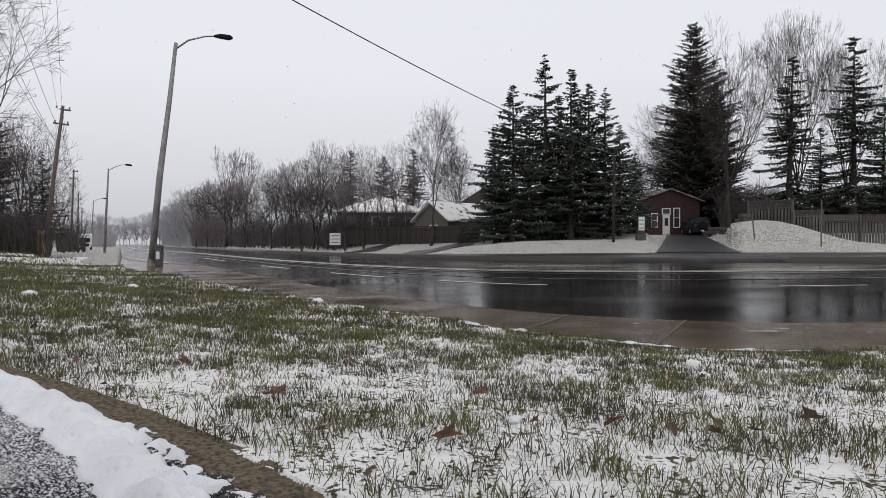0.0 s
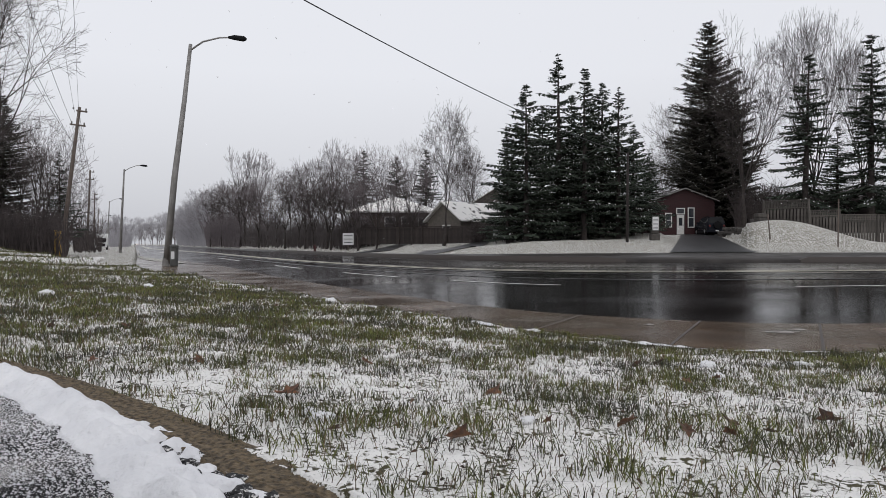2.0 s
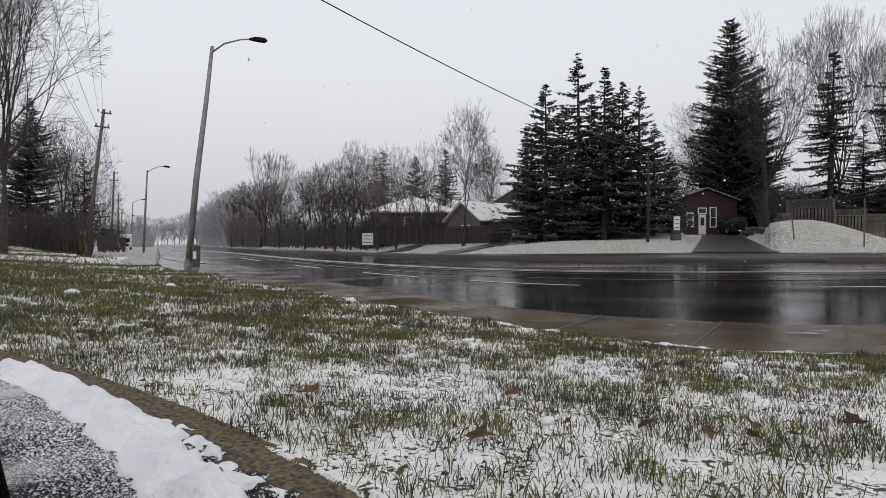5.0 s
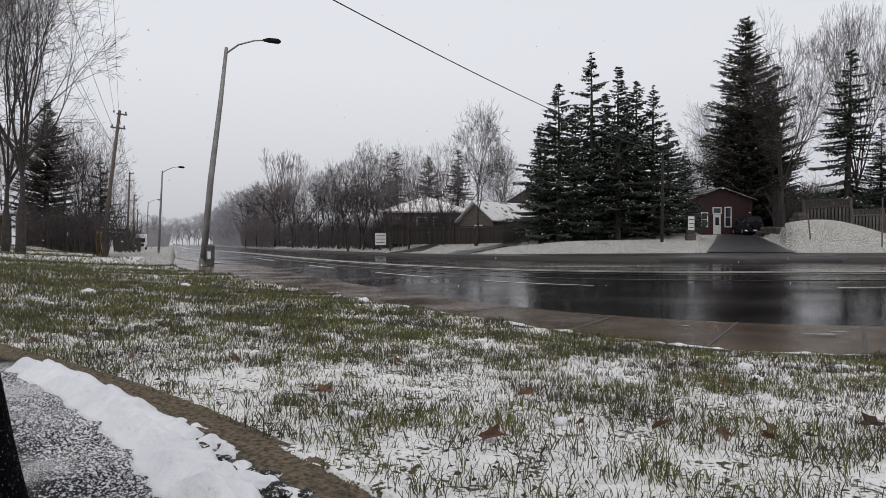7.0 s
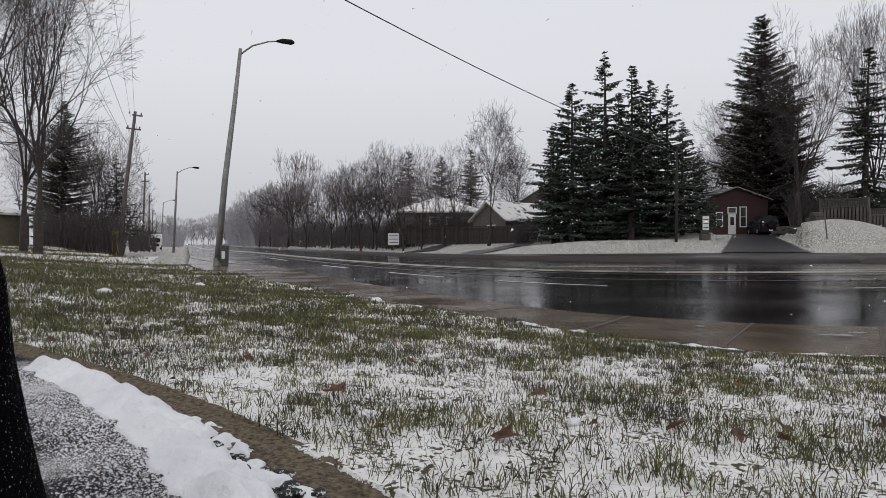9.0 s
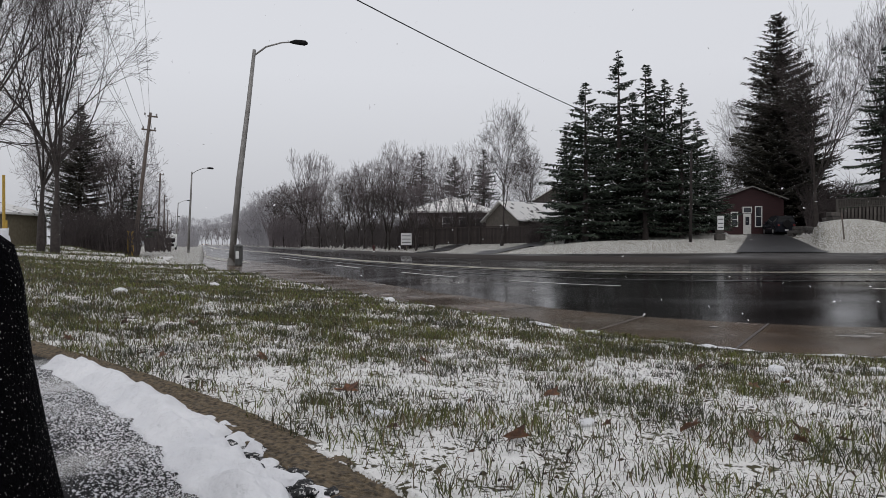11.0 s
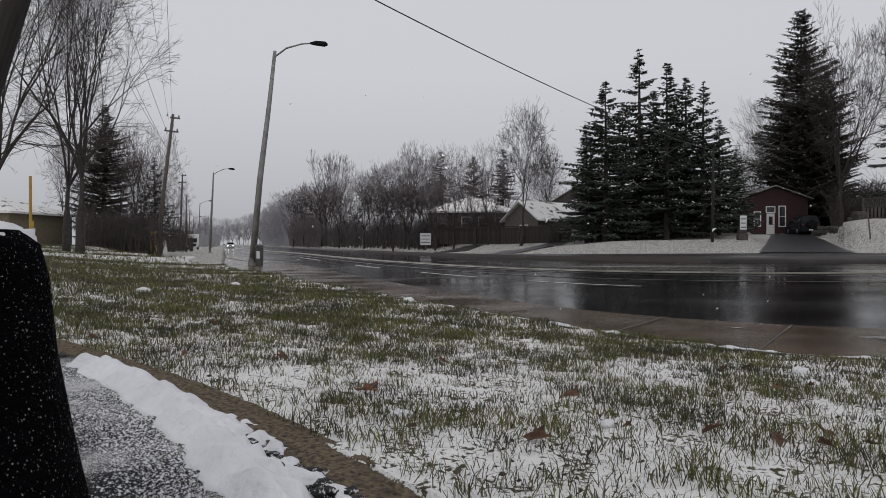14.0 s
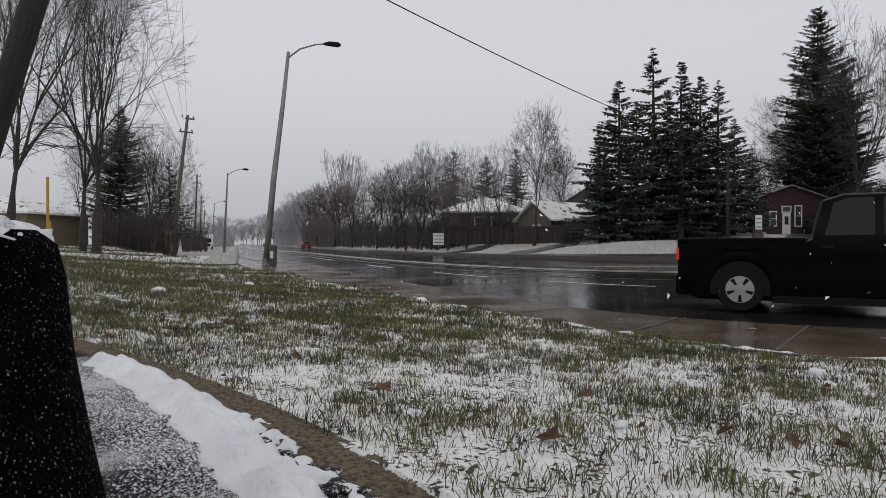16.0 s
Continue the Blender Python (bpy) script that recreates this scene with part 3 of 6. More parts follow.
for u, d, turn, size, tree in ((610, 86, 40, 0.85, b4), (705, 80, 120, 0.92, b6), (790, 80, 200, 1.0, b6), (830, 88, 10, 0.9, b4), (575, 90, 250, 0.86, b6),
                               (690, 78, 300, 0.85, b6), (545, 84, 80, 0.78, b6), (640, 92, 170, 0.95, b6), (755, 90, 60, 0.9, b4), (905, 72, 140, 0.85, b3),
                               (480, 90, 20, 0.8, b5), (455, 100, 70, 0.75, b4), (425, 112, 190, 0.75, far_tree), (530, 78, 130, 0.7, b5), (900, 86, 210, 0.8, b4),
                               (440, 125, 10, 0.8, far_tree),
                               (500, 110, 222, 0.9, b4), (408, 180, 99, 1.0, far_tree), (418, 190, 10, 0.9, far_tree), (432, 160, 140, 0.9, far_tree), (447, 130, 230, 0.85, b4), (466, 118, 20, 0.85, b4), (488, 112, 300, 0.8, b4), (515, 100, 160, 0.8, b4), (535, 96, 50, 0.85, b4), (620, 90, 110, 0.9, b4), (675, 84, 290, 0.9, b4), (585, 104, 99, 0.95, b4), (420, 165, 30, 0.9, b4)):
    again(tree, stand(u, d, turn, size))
for u, d, turn, size in ((735, 63, 200, 0.62), (796, 62, 40, 0.66), (655, 65, 300, 0.6), (702, 64, 120, 0.58), (610, 67, 77, 0.62), (770, 66, 160, 0.55)):
    again(b5, stand(u, d, turn, size))
dk = make_bare("bare_tree", 44, "leafless tree with dark crooked limbs before brushwood", stand(682, 66), height=8.6, width=6.4, clear=0.2, limbs=4, angle=0.72, rise=0.0, lean=0.1, levels=6)
for u, d, turn, size in ((648, 67, 80, 0.95), (600, 70, 150, 1.0), (562, 72, 230, 0.95), (528, 75, 20, 0.9), (498, 80, 100, 1.0), (625, 68, 200, 0.85), (470, 90, 45, 1.0)):
    again(dk, stand(u, d, turn, size))
again(sp4, stand(712, 86, 10, 0.72), "narrow dark conifer among leafless trees")
again(sp4, stand(822, 84, 70, 0.7), "narrow dark conifer among leafless trees")
again(sp2, stand(770, 100, 70, 1.1))

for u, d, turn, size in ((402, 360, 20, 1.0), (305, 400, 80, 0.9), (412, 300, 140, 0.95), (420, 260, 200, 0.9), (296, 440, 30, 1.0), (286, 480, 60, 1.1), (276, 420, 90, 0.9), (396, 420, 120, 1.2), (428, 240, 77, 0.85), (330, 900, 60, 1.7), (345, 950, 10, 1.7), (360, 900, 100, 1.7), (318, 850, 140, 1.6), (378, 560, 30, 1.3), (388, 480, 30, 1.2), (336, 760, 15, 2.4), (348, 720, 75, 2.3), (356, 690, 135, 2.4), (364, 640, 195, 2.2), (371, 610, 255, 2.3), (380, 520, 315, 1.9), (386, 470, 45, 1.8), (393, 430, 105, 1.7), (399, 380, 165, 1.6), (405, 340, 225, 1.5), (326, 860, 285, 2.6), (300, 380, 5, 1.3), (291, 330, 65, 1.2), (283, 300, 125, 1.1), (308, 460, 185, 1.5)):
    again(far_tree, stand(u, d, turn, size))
# west side
w1 = make_bare("bare_tree", 21, "tall leafless tree with weeping twigs beside the road", stand(52, 33, lean=3), height=19.0, width=11.0, clear=0.22, limbs=5, angle=0.36, rise=0.08, weep=0.10, trunk=0.15, fine_r=0.009)
again(w1, stand(26, 35, 130, 0.9, 1))
again(w1, stand(-125, 30, 220, 0.95, 7))
again(w1, stand(-190, 38, 50, 0.95, 6))
again(big, stand(95, 58, 30, 0.54, 1), "dark conifer at the edge of a thicket")
again(sp1, stand(192, 66, 30, 0.66), "narrow spruce at the edge of a thicket")
for u, d, turn, size, tree in ((155, 62, 10, 0.95, b4), (180, 70, 90, 0.9, b4), (128, 66, 200, 0.95, b4), (205, 84, 20, 0.8, b4), (222, 100, 120, 0.75, b4),
                               (236, 130, 150, 0.75, b4), (70, 64, 260, 0.9, b4), (250, 170, 15, 0.75, b4), (262, 230, 15, 0.75, b4), (20, 70, 15, 0.9, b4),
                               (145, 56, 15, 0.7, b3), (170, 58, 190, 0.7, b4)):
    again(tree, stand(u, d, turn, size))


def thicket(name, rng, places, label, h0=1.5, h1=4.0, mat="twig"):
    """Brushwood: many bare stems that nobody could count."""
    sh = Shape()
    for x, y in places:
        z = float(ground_height(np.array([x]), np.array([y]), dip=False)[0]) - 0.1
        h = rng.uniform(h0, h1)
        wide = max(1.0, h1 / 4.5)
        for k in range(3):
            a = rng.uniform(0, math.tau)
            l = rng.uniform(0.1, 0.4) * h
            p = Vector((x, y, z))
            q = p + Vector((math.cos(a) * l * 0.4, math.sin(a) * l * 0.4, h * 0.55))
            e = p + Vector((math.cos(a) * l, math.sin(a) * l, h * rng.uniform(0.8, 1.0)))
            sh.tube([p, q, e], [0.035 * wide, 0.022 * wide, 0.008 * wide], 3, cap=False)
            for j in range(6):
                s = q.lerp(e, rng.uniform(-0.5, 0.9))
                b = rng.uniform(0, math.tau)
                m = rng.uniform(0.3, 0.8) * wide
                sh.tube([s, s + Vector((math.cos(b) * m, math.sin(b) * m, m * rng.uniform(0.1, 0.9)))], [0.014 * wide, 0.006 * wide], 3, cap=False)
    return tagged(part(name, sh, mat), label, "brushwood", kind="stuff")


rng = random.Random(5)
# haze on the far brushwood is part of its stem colour
thicket("brushwood", rng, [(east(u, d), d) for u, d in ((rng.uniform(262, 312), rng.uniform(240, 420)) for _ in range(200))], "far brushwood along the road, coloured pale for haze", 4, 9, "far_haze_twig")
# stem colour pales with distance to stand for haze
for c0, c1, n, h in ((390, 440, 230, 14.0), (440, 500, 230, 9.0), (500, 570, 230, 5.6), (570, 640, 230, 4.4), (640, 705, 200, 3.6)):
    thicket("brushwood", rng, [(east(u, d), d) for u, d in ((u, far_side(u) + rng.uniform(5 if c1 <= 500 else 9, 28)) for u in (rng.uniform(c0, c1) for _ in range(n)))], "dense leafless brushwood under the trees", h * 0.45, h, "far_haze_twig" if c1 <= 440 else "snow_haze_twig" if c1 <= 500 else "brush")
thicket("brushwood", rng, [(east(u, d), d) for u, d in ((rng.uniform(60, 205), rng.uniform(50, 66)) for _ in range(420))], "dense leafless brushwood along the verge", 1.5, 4.6)
thicket("brushwood", rng, [(east(u, d), d) for u, d in ((rng.uniform(215, 262), rng.uniform(80, 180)) for _ in range(200))], "dense leafless brushwood along the verge", 2, 5)
thicket("brushwood", rng, [(east(u, d), d) for u, d in ((rng.uniform(672, 842), rng.uniform(68.5, 72)) for _ in range(150))], "leafless shrubs between the fence and the houses", 1.8, 4.4)
thicket("brushwood", rng, [(east(u, d), d) for u, d in ((rng.uniform(900, 1230), rng.uniform(56, 60)) for _ in range(260))], "leafless shrubs under the spruces", 0.8, 2.2)
thicket("brushwood", rng, [(east(u, d), d) for u, d in ((rng.uniform(1385, 1720), rng.uniform(62, 72)) for _ in range(420))], "dark leafless shrubs behind the fence", 2, 5.5)
thicket("brushwood", rng, [(east(u, d), d) for u, d in ((rng.uniform(880, 1330), rng.uniform(78, 90)) for _ in range(500))], "dark brushwood behind the houses", 3, 7)
thicket("brushwood", rng, [(east(u, d), d) for u, d in ((rng.uniform(1330, 1720), rng.uniform(76, 88)) for _ in range(420))], "dark brushwood behind the houses", 3, 7.5)


# ---- poles, lamps and wires ----
def street_lamp(u, d, top, shift, label, arm=(2.2, 0.3)):
    x, z0 = east(u, d), 0.1
    t = holder("street_lamp", Matrix.Translation((x, d, z0)))
    h = high(top, d) - z0
    dx = east(u + shift, d) - x
    part("pole", Shape().tube([(0, 0, -0.1), (dx * 0.35, 0, h * 0.4), (dx * 0.75, 0, h * 0.75), (dx, 0, h)], [0.15, 0.13, 0.10, 0.075], 12), "metal", t, smooth=True)
    part("base_collar", Shape().tube([(0, 0, -0.05), (0.02, 0, 0.35)], [0.17, 0.155], 12), "metal", t)
    ax = arm[0]
    part("arm", Shape().tube([(dx, 0, h - 0.25), (dx + ax * 0.3, 0, h + 0.12), (dx + ax * 0.7, 0, h + arm[1]), (dx + ax, 0, h + arm[1] + 0.02)], [0.04, 0.04, 0.035, 0.03], 8), "metal", t, smooth=True)
    head = Shape().tube([(dx + ax - 0.15, 0, h + arm[1] + 0.02), (dx + ax + 0.1, 0, h + arm[1] + 0.02), (dx + ax + 0.5, 0, h + arm[1] - 0.03), (dx + ax + 0.62, 0, h + arm[1] - 0.05)], [0.05, 0.11, 0.12, 0.05], 10)
    part("lamp_head", head, "trim", t, "dark cobra-head lamp")
    return tagged(t, label, "street lamp", "street lamps")


street_lamp(371, 30, 86, 43, "tall grey steel street lamp with curved arm", (1.75, 0.3))
street_lamp(294, 78, 303, 7, "grey steel street lamp beside the road", (1.9, 0.4))
street_lamp(272, 134, 358, 4, "grey steel street lamp beside the road", (1.9, 0.4))
street_lamp(262, 200, 385, 2, "distant steel street lamp beside the road", (1.9, 0.4))


def utility_pole(x, y, h, lean, label, arms=2, z0=0.1, r=0.17, mat="wood_pole"):
    t = holder("utility_pole", Matrix.Translation((x, y, z0)) @ Euler((0, radians(lean), 0)).to_matrix().to_4x4())
    part("pole", Shape().tube([(0, 0, -0.3), (0, 0, h * 0.5), (0, 0, h)], [r, r * 0.85, r * 0.65], 10), mat, t, smooth=True)
    for i in range(arms):
        z = h - 0.35 - i * 1.1
        c = part("crossarm", Shape().box(-0.55 if i else -0.2, -0.06, z, 0.6, 0.07, z + 0.12), "wood_pole", t, bevel=0.01)
        for k in (-0.45, 0.5):
            part("insulator", Shape().tube([(k, 0, z + 0.12), (k, 0, z + 0.24), (k, 0, z + 0.32)], [0.05, 0.07, 0.03], 6), "metal", c)
    return tagged(t, label, "utility pole", "utility poles")


utility_pole(east(194, 54), 54, 11.6, 7.2, "weathered wooden utility pole with crossarms")
utility_pole(east(238, 104), 104, 12.0, 2.4, "weathered wooden utility pole with crossarms")
utility_pole(east(249, 148), 148, 11.8, 1.5, "weathered wooden utility pole with crossarms")
utility_pole(east(256, 210), 210, 11.8, 1.0, "distant wooden utility pole")
utility_pole(-8.1, 9.6, 9.6, 19.0, "dark leaning wooden utility pole close to the lawn", 1, z0=0.75, r=0.21, mat="dark_pole")
utility_pole(east(1184, 44), 44, 5.9, 0.3, "slim wooden pole among the spruces", 0, z0=1.2, r=0.10, mat="dark_pole")


def wire(a, b, sag, r, label="dark overhead cable between poles"):
    a, b = Vector(a), Vector(b)
    pts = []
    for i in range(33):
        f = i / 32
        p = a.lerp(b, f)
        p.z -= sag * 4 * f * (1 - f)
        pts.append(p)
    return tagged(part("cable", Shape().tube(pts, [r] * 33, 5), "wire", smooth=True), label, "cable", "overhead cables")


wire((east(1184, 44), 44, 7.0), (-13.0, -1.0, 8.2), 0.95, 0.016)
top1 = (east(225, 54), 54)
for k, (z, e) in enumerate(((11.4, (-4.9, 10, 9.9)), (11.2, (-5.6, 10, 9.9)), (9.2, (-9.0, 14, 10.6)), (8.6, (-9.8, 14, 10.2)), (8.2, (-10.4, 14, 10.2)))):
    wire((top1[0] - 0.3 * (k % 2), top1[1], z), e, 0.5, 0.008 if k < 2 else 0.012)
for z in (11.5, 10.5, 8.6):
    wire((top1[0], 54, z), (east(243, 104), 104, z + 0.5), 0.7, 0.014)
    wire((east(243, 104), 104, z + 0.5), (east(252, 148), 148, z + 0.4), 0.7, 0.014)


# ---- houses ----
def window(parent, x0, z0, x1, z1, y=0.0, bars=1, name="window"):
    """A framed window on a wall that faces -y; the reveal is set into the frame."""
    fr = Shape()
    w = 0.09
    fr.box(x0, y - 0.06, z0, x0 + w, y + 0.02, z1).box(x1 - w, y - 0.06, z0, x1, y + 0.02, z1)
    fr.box(x0 + w, y - 0.06, z1 - w, x1 - w, y + 0.02, z1).box(x0 + w, y - 0.06, z0, x1 - w, y + 0.02, z0 + w)
    for i in range(bars):
        zz = z0 + (z1 - z0) * (i + 1) / (bars + 1)
        fr.box(x0 + w, y - 0.05, zz - 0.025, x1 - w, y + 0.02, zz + 0.025)
    f = part(name, fr, "white_trim", parent, "white framed window")
    part("pane", Shape().box(x0 + w, y - 0.025, z0 + w, x1 - w, y + 0.015, z1 - w), "pane", f)
    return f


def gable_house(name, at, w, d, wall_h, rise, wall, label, windows=(), door=None, eave=0.35, roof="roof", barge="white_trim"):
    t = holder(name, at)
    sh = Shape()
    sh.add([(0, 0, -0.8), (w, 0, -0.8), (w, d, -0.8), (0, d, -0.8), (0, 0, wall_h), (w, 0, wall_h), (w, d, wall_h), (0, d, wall_h), (w / 2, 0, wall_h + rise), (w / 2, d, wall_h + rise)],
           [(0, 1, 5, 8, 4), (1, 2, 6, 5), (2, 3, 7, 9, 6), (3, 0, 4, 7), (0, 3, 2, 1), (4, 8, 9, 7), (5, 6, 9, 8)])
    part("wall", sh, wall, t)
    k = rise / (w / 2)
    for sg in (0, 1):
        xa = -eave if sg == 0 else w + eave
        za = wall_h - k * eave
        th = 0.14
        rf = Shape().add([(xa, -eave, za), (w / 2, -eave, wall_h + rise), (w / 2, d + eave, wall_h + rise), (xa, d + eave, za),
                          (xa, -eave, za + th), (w / 2, -eave, wall_h + rise + th), (w / 2, d + eave, wall_h + rise + th), (xa, d + eave, za + th)],
                         [(0, 1, 2, 3), (4, 5, 6, 7), (0, 1, 5, 4), (1, 2, 6, 5), (2, 3, 7, 6), (3, 0, 4, 7)])
        r = part("roof", rf, roof, t, "shingled roof under patchy snow")
        part("bargeboard", Shape().add([(xa, -eave - 0.03, za + 0.04), (w / 2, -eave - 0.03, wall_h + rise + 0.04), (w / 2, -eave - 0.03, wall_h + rise + 0.13), (xa, -eave - 0.03, za + 0.13),
                                        (xa, -eave - 0.002, za + 0.04), (w / 2, -eave - 0.002, wall_h + rise + 0.04), (w / 2, -eave - 0.002, wall_h + rise + 0.13), (xa, -eave - 0.002, za + 0.13)],
                                       [(0, 1, 2, 3), (4, 5, 6, 7), (0, 1, 5, 4), (1, 2, 6, 5), (2, 3, 7, 6), (3, 0, 4, 7)]), barge, r)
    for wd in windows:
        window(t, *wd)
    if door:
        x0, x1, h = door
        dr = part("door", Shape().box(x0, -0.05, 0, x1, 0.02, h), "door_white", t, "white front door with a dark pane", bevel=0.01)
        part("pane", Shape().box(x0 + 0.2, -0.065, h * 0.45, x1 - 0.2, -0.045, h * 0.85), "pane", dr)
        part("handle", Shape().box(x1 - 0.14, -0.1, h * 0.45, x1 - 0.1, -0.05, h * 0.5), "chrome", dr)
    return tagged(t, label, "house")


def hip_house(name, at, w, d, wall_h, rise, wall, label, windows=(), eave=0.5):
    t = holder(name, at)
    part("wall", Shape().box(0, 0, -1.0, w, d, wall_h), wall, t)
    e, r = eave, min(w, d) / 2
    z = wall_h
    rf = Shape().add([(-e, -e, z), (w + e, -e, z), (w + e, d + e, z), (-e, d + e, z), (r, d / 2, z + rise), (w - r, d / 2, z + rise),
                      (-e, -e, z - 0.16), (w + e, -e, z - 0.16), (w + e, d + e, z - 0.16), (-e, d + e, z - 0.16)],
                     [(0, 1, 5, 4), (1, 2, 5), (2, 3, 4, 5), (3, 0, 4), (0, 6, 7, 1), (1, 7, 8, 2), (2, 8, 9, 3), (3, 9, 6, 0), (9, 8, 7, 6)])
    part("roof", rf, "roof", t, "hipped roof under patchy snow")
    for wd in windows:
        window(t, *wd)
    return tagged(t, label, "house")


HD = 68.0
hx, hz = east(1233, HD), high(415, HD)
red = gable_house("red_house", Matrix.Translation((hx, HD, hz)), 6.3, 9.0, 3.45, 1.15, "red_siding", "small dark red house with white framed windows",
                  windows=((1.15, 0.72, 1.85, 2.2), (2.3, 2.05, 3.2, 2.7, 0.0, 0), (3.5, 0.70, 4.2, 2.75)), door=(2.37, 3.13, 2.0), roof="dark_roof", barge="metal")
part("wing", Shape().box(-9, 3.0, -0.6, -0.02, 9.0, 2.6), "red_siding", red, "dark red side wing")
part("wing_roof", Shape().add([(-9.4, 2.6, 2.6), (0.5, 2.6, 2.6), (0.5, 6.2, 4.3), (-9.4, 6.2, 4.3), (-9.4, 9.6, 2.6), (0.5, 9.6, 2.6)],
                              [(0, 1, 2, 3), (3, 2, 5, 4), (0, 3, 4), (1, 5, 2), (0, 4, 5, 1)]), "roof", red, "wing roof under patchy snow")
part("porch_light", Shape().box(2.02, -0.14, 1.9, 2.14, -0.0, 2.15), "trim", red)

hip_house("brick_house", Matrix.Translation((east(690, 74), 74, high(428, 74))), 9.2, 9.0, 3.3, 1.9, "brown_brick", "low brown brick house with a snowy hipped roof",
          windows=((3.6, 1.2, 4.8, 2.7, 0.0, 1), (5.4, 1.2, 6.4, 2.7, 0.0, 1), (7.2, 1.4, 8.0, 2.6, 0.0, 0)))
gable_house("garage", Matrix.Translation((east(826, 63), 63, high(428, 63))) @ Matrix.Rotation(radians(-52), 4, "Z"), 4.4, 8.0, 2.0, 1.5, "tan", "tan garage with a snowy gabled roof", windows=((2.0, 0.9, 3.1, 1.5, 0.0, 0),))
g2 = gable_house("grey_house", Matrix.Translation((east(890, 84), 84, high(420, 84))), 8.0, 9.0, 3.6, 2.5, "tan", "grey sided house with a snowy roof behind the fence",
                 windows=((4.6, 1.5, 5.6, 2.8), (6.0, 1.5, 7.0, 2.8)))
hip_house("buff_house", Matrix.Translation((east(-385, 50), 50, 0.9)), 12.5, 8.0, 2.7, 1.5, "buff", "long low buff house with a snowy roof",
          windows=((8.2, 1.1, 9.2, 1.9, 0.0, 0), (10.3, 1.1, 11.3, 1.9, 0.0, 0), (6.0, 1.1, 7.0, 1.9, 0.0, 0)))
hip_house("grey_bungalow", Matrix.Translation((east(1600, 82), 82, high(400, 82))), 12, 9.0, 2.6, 2.2, "tan", "grey bungalow with snow on its roof behind trees",
          windows=((2.0, 1.0, 3.6, 2.0),))


# ---- fences, walls and signs on the far side ----
def board_fence(name, x0, y0, x1, y1, z_of, h, mat, label, lattice=0.0, gap=0.03, board=0.14, group="fences"):
    a, b = Vector((x0, y0)), Vector((x1, y1))
    ln = (b - a).length
    t = holder(name, Matrix.Translation((x0, y0, 0)) @ Matrix.Rotation(math.atan2(y1 - y0, x1 - x0), 4, "Z"))
    bm_board = Shape().box(0, -0.012, 0.05, board, 0.012, h).mesh("board")
    bm_board.materials.append(M[mat])
    n = int(ln / (board + gap))
    for i in range(n):
        s = i * (board + gap)
        p = a.lerp(b, s / ln)
        part("board", bm_board, mat, t, at=Matrix.Translation((s, 0.0, z_of(p.x, p.y) - 0.05)))
    posts = max(2, int(ln / 2.4) + 1)
    for i in range(posts):
        s = ln * i / (posts - 1)
        p = a.lerp(b, s / ln)
        part("post", Shape().box(s - 0.06, -0.08, -0.3, s + 0.06, 0.05, h + lattice + 0.08), mat, t, at=Matrix.Translation((0, -0.03, z_of(p.x, p.y))))
    for i in range(posts - 1):
        s, e = ln * i / (posts - 1), ln * (i + 1) / (posts - 1)
        p = a.lerp(b, s / ln)
        z = z_of(p.x, p.y)
        part("rail", Shape().box(s + 0.062, -0.06, h - 0.02, e - 0.062, 0.03, h + 0.07), mat, t, at=Matrix.Translation((0, 0, z)))
        if lattice:
            la = Shape()
            k = s + 0.08
            while k < e - 0.1:
                la.box(k, -0.01, h + 0.08, k + 0.05, 0.01, h + lattice)
                k += 0.11
            zz = h + 0.14
            while zz < h + lattice:
                la.box(s + 0.07, 0.012, zz, e - 0.07, 0.022, zz + 0.05)
                zz += 0.11
            part("lattice", la, mat, t, at=Matrix.Translation((0, 0, z)))
            part("cap_rail", Shape().box(s + 0.062, -0.06, h + lattice, e - 0.062, 0.06, h + lattice + 0.06), mat, t, at=Matrix.Translation((0, 0, z)))
    return tagged(t, label, "fence", group)


def land(x, y):
    return float(ground_height(np.array([x]), np.array([y]), dip=False)[0])


crest = land(east(1478, 47), 47)
board_fence("wooden_fence", east(1437, 50), 50, east(1522, 47.5), 47.5, lambda x, y: crest - 0.1, 1.25, "fence", "weathered grey wooden fence with lattice top", 0.55, gap=0.10)
board_fence("wooden_fence", east(1524, 47.4), 47.4, east(1580, 46.5), 46.5, lambda x, y: crest - 0.75, 1.25, "fence", "weathered grey wooden fence with lattice top", 0.4, gap=0.06)
board_fence("wooden_fence", east(1581, 46.5), 46.5, east(1800, 45), 45, lambda x, y: crest - 1.5, 1.6, "fence", "weathered grey wooden fence beside a snowy bank", 0.45, gap=0.05)
board_fence("board_fence", east(700, 67), 67, east(905, 58), 58, lambda x, y: high(432, 60), 1.5, "fence_dark", "dark brown board fence before the houses", gap=0.02)
board_fence("board_fence", east(905, 58), 58, east(1080, 60), 60, lambda x, y: high(428, 60), 1.2, "fence_dark", "dark brown board fence under the spruces", gap=0.02)


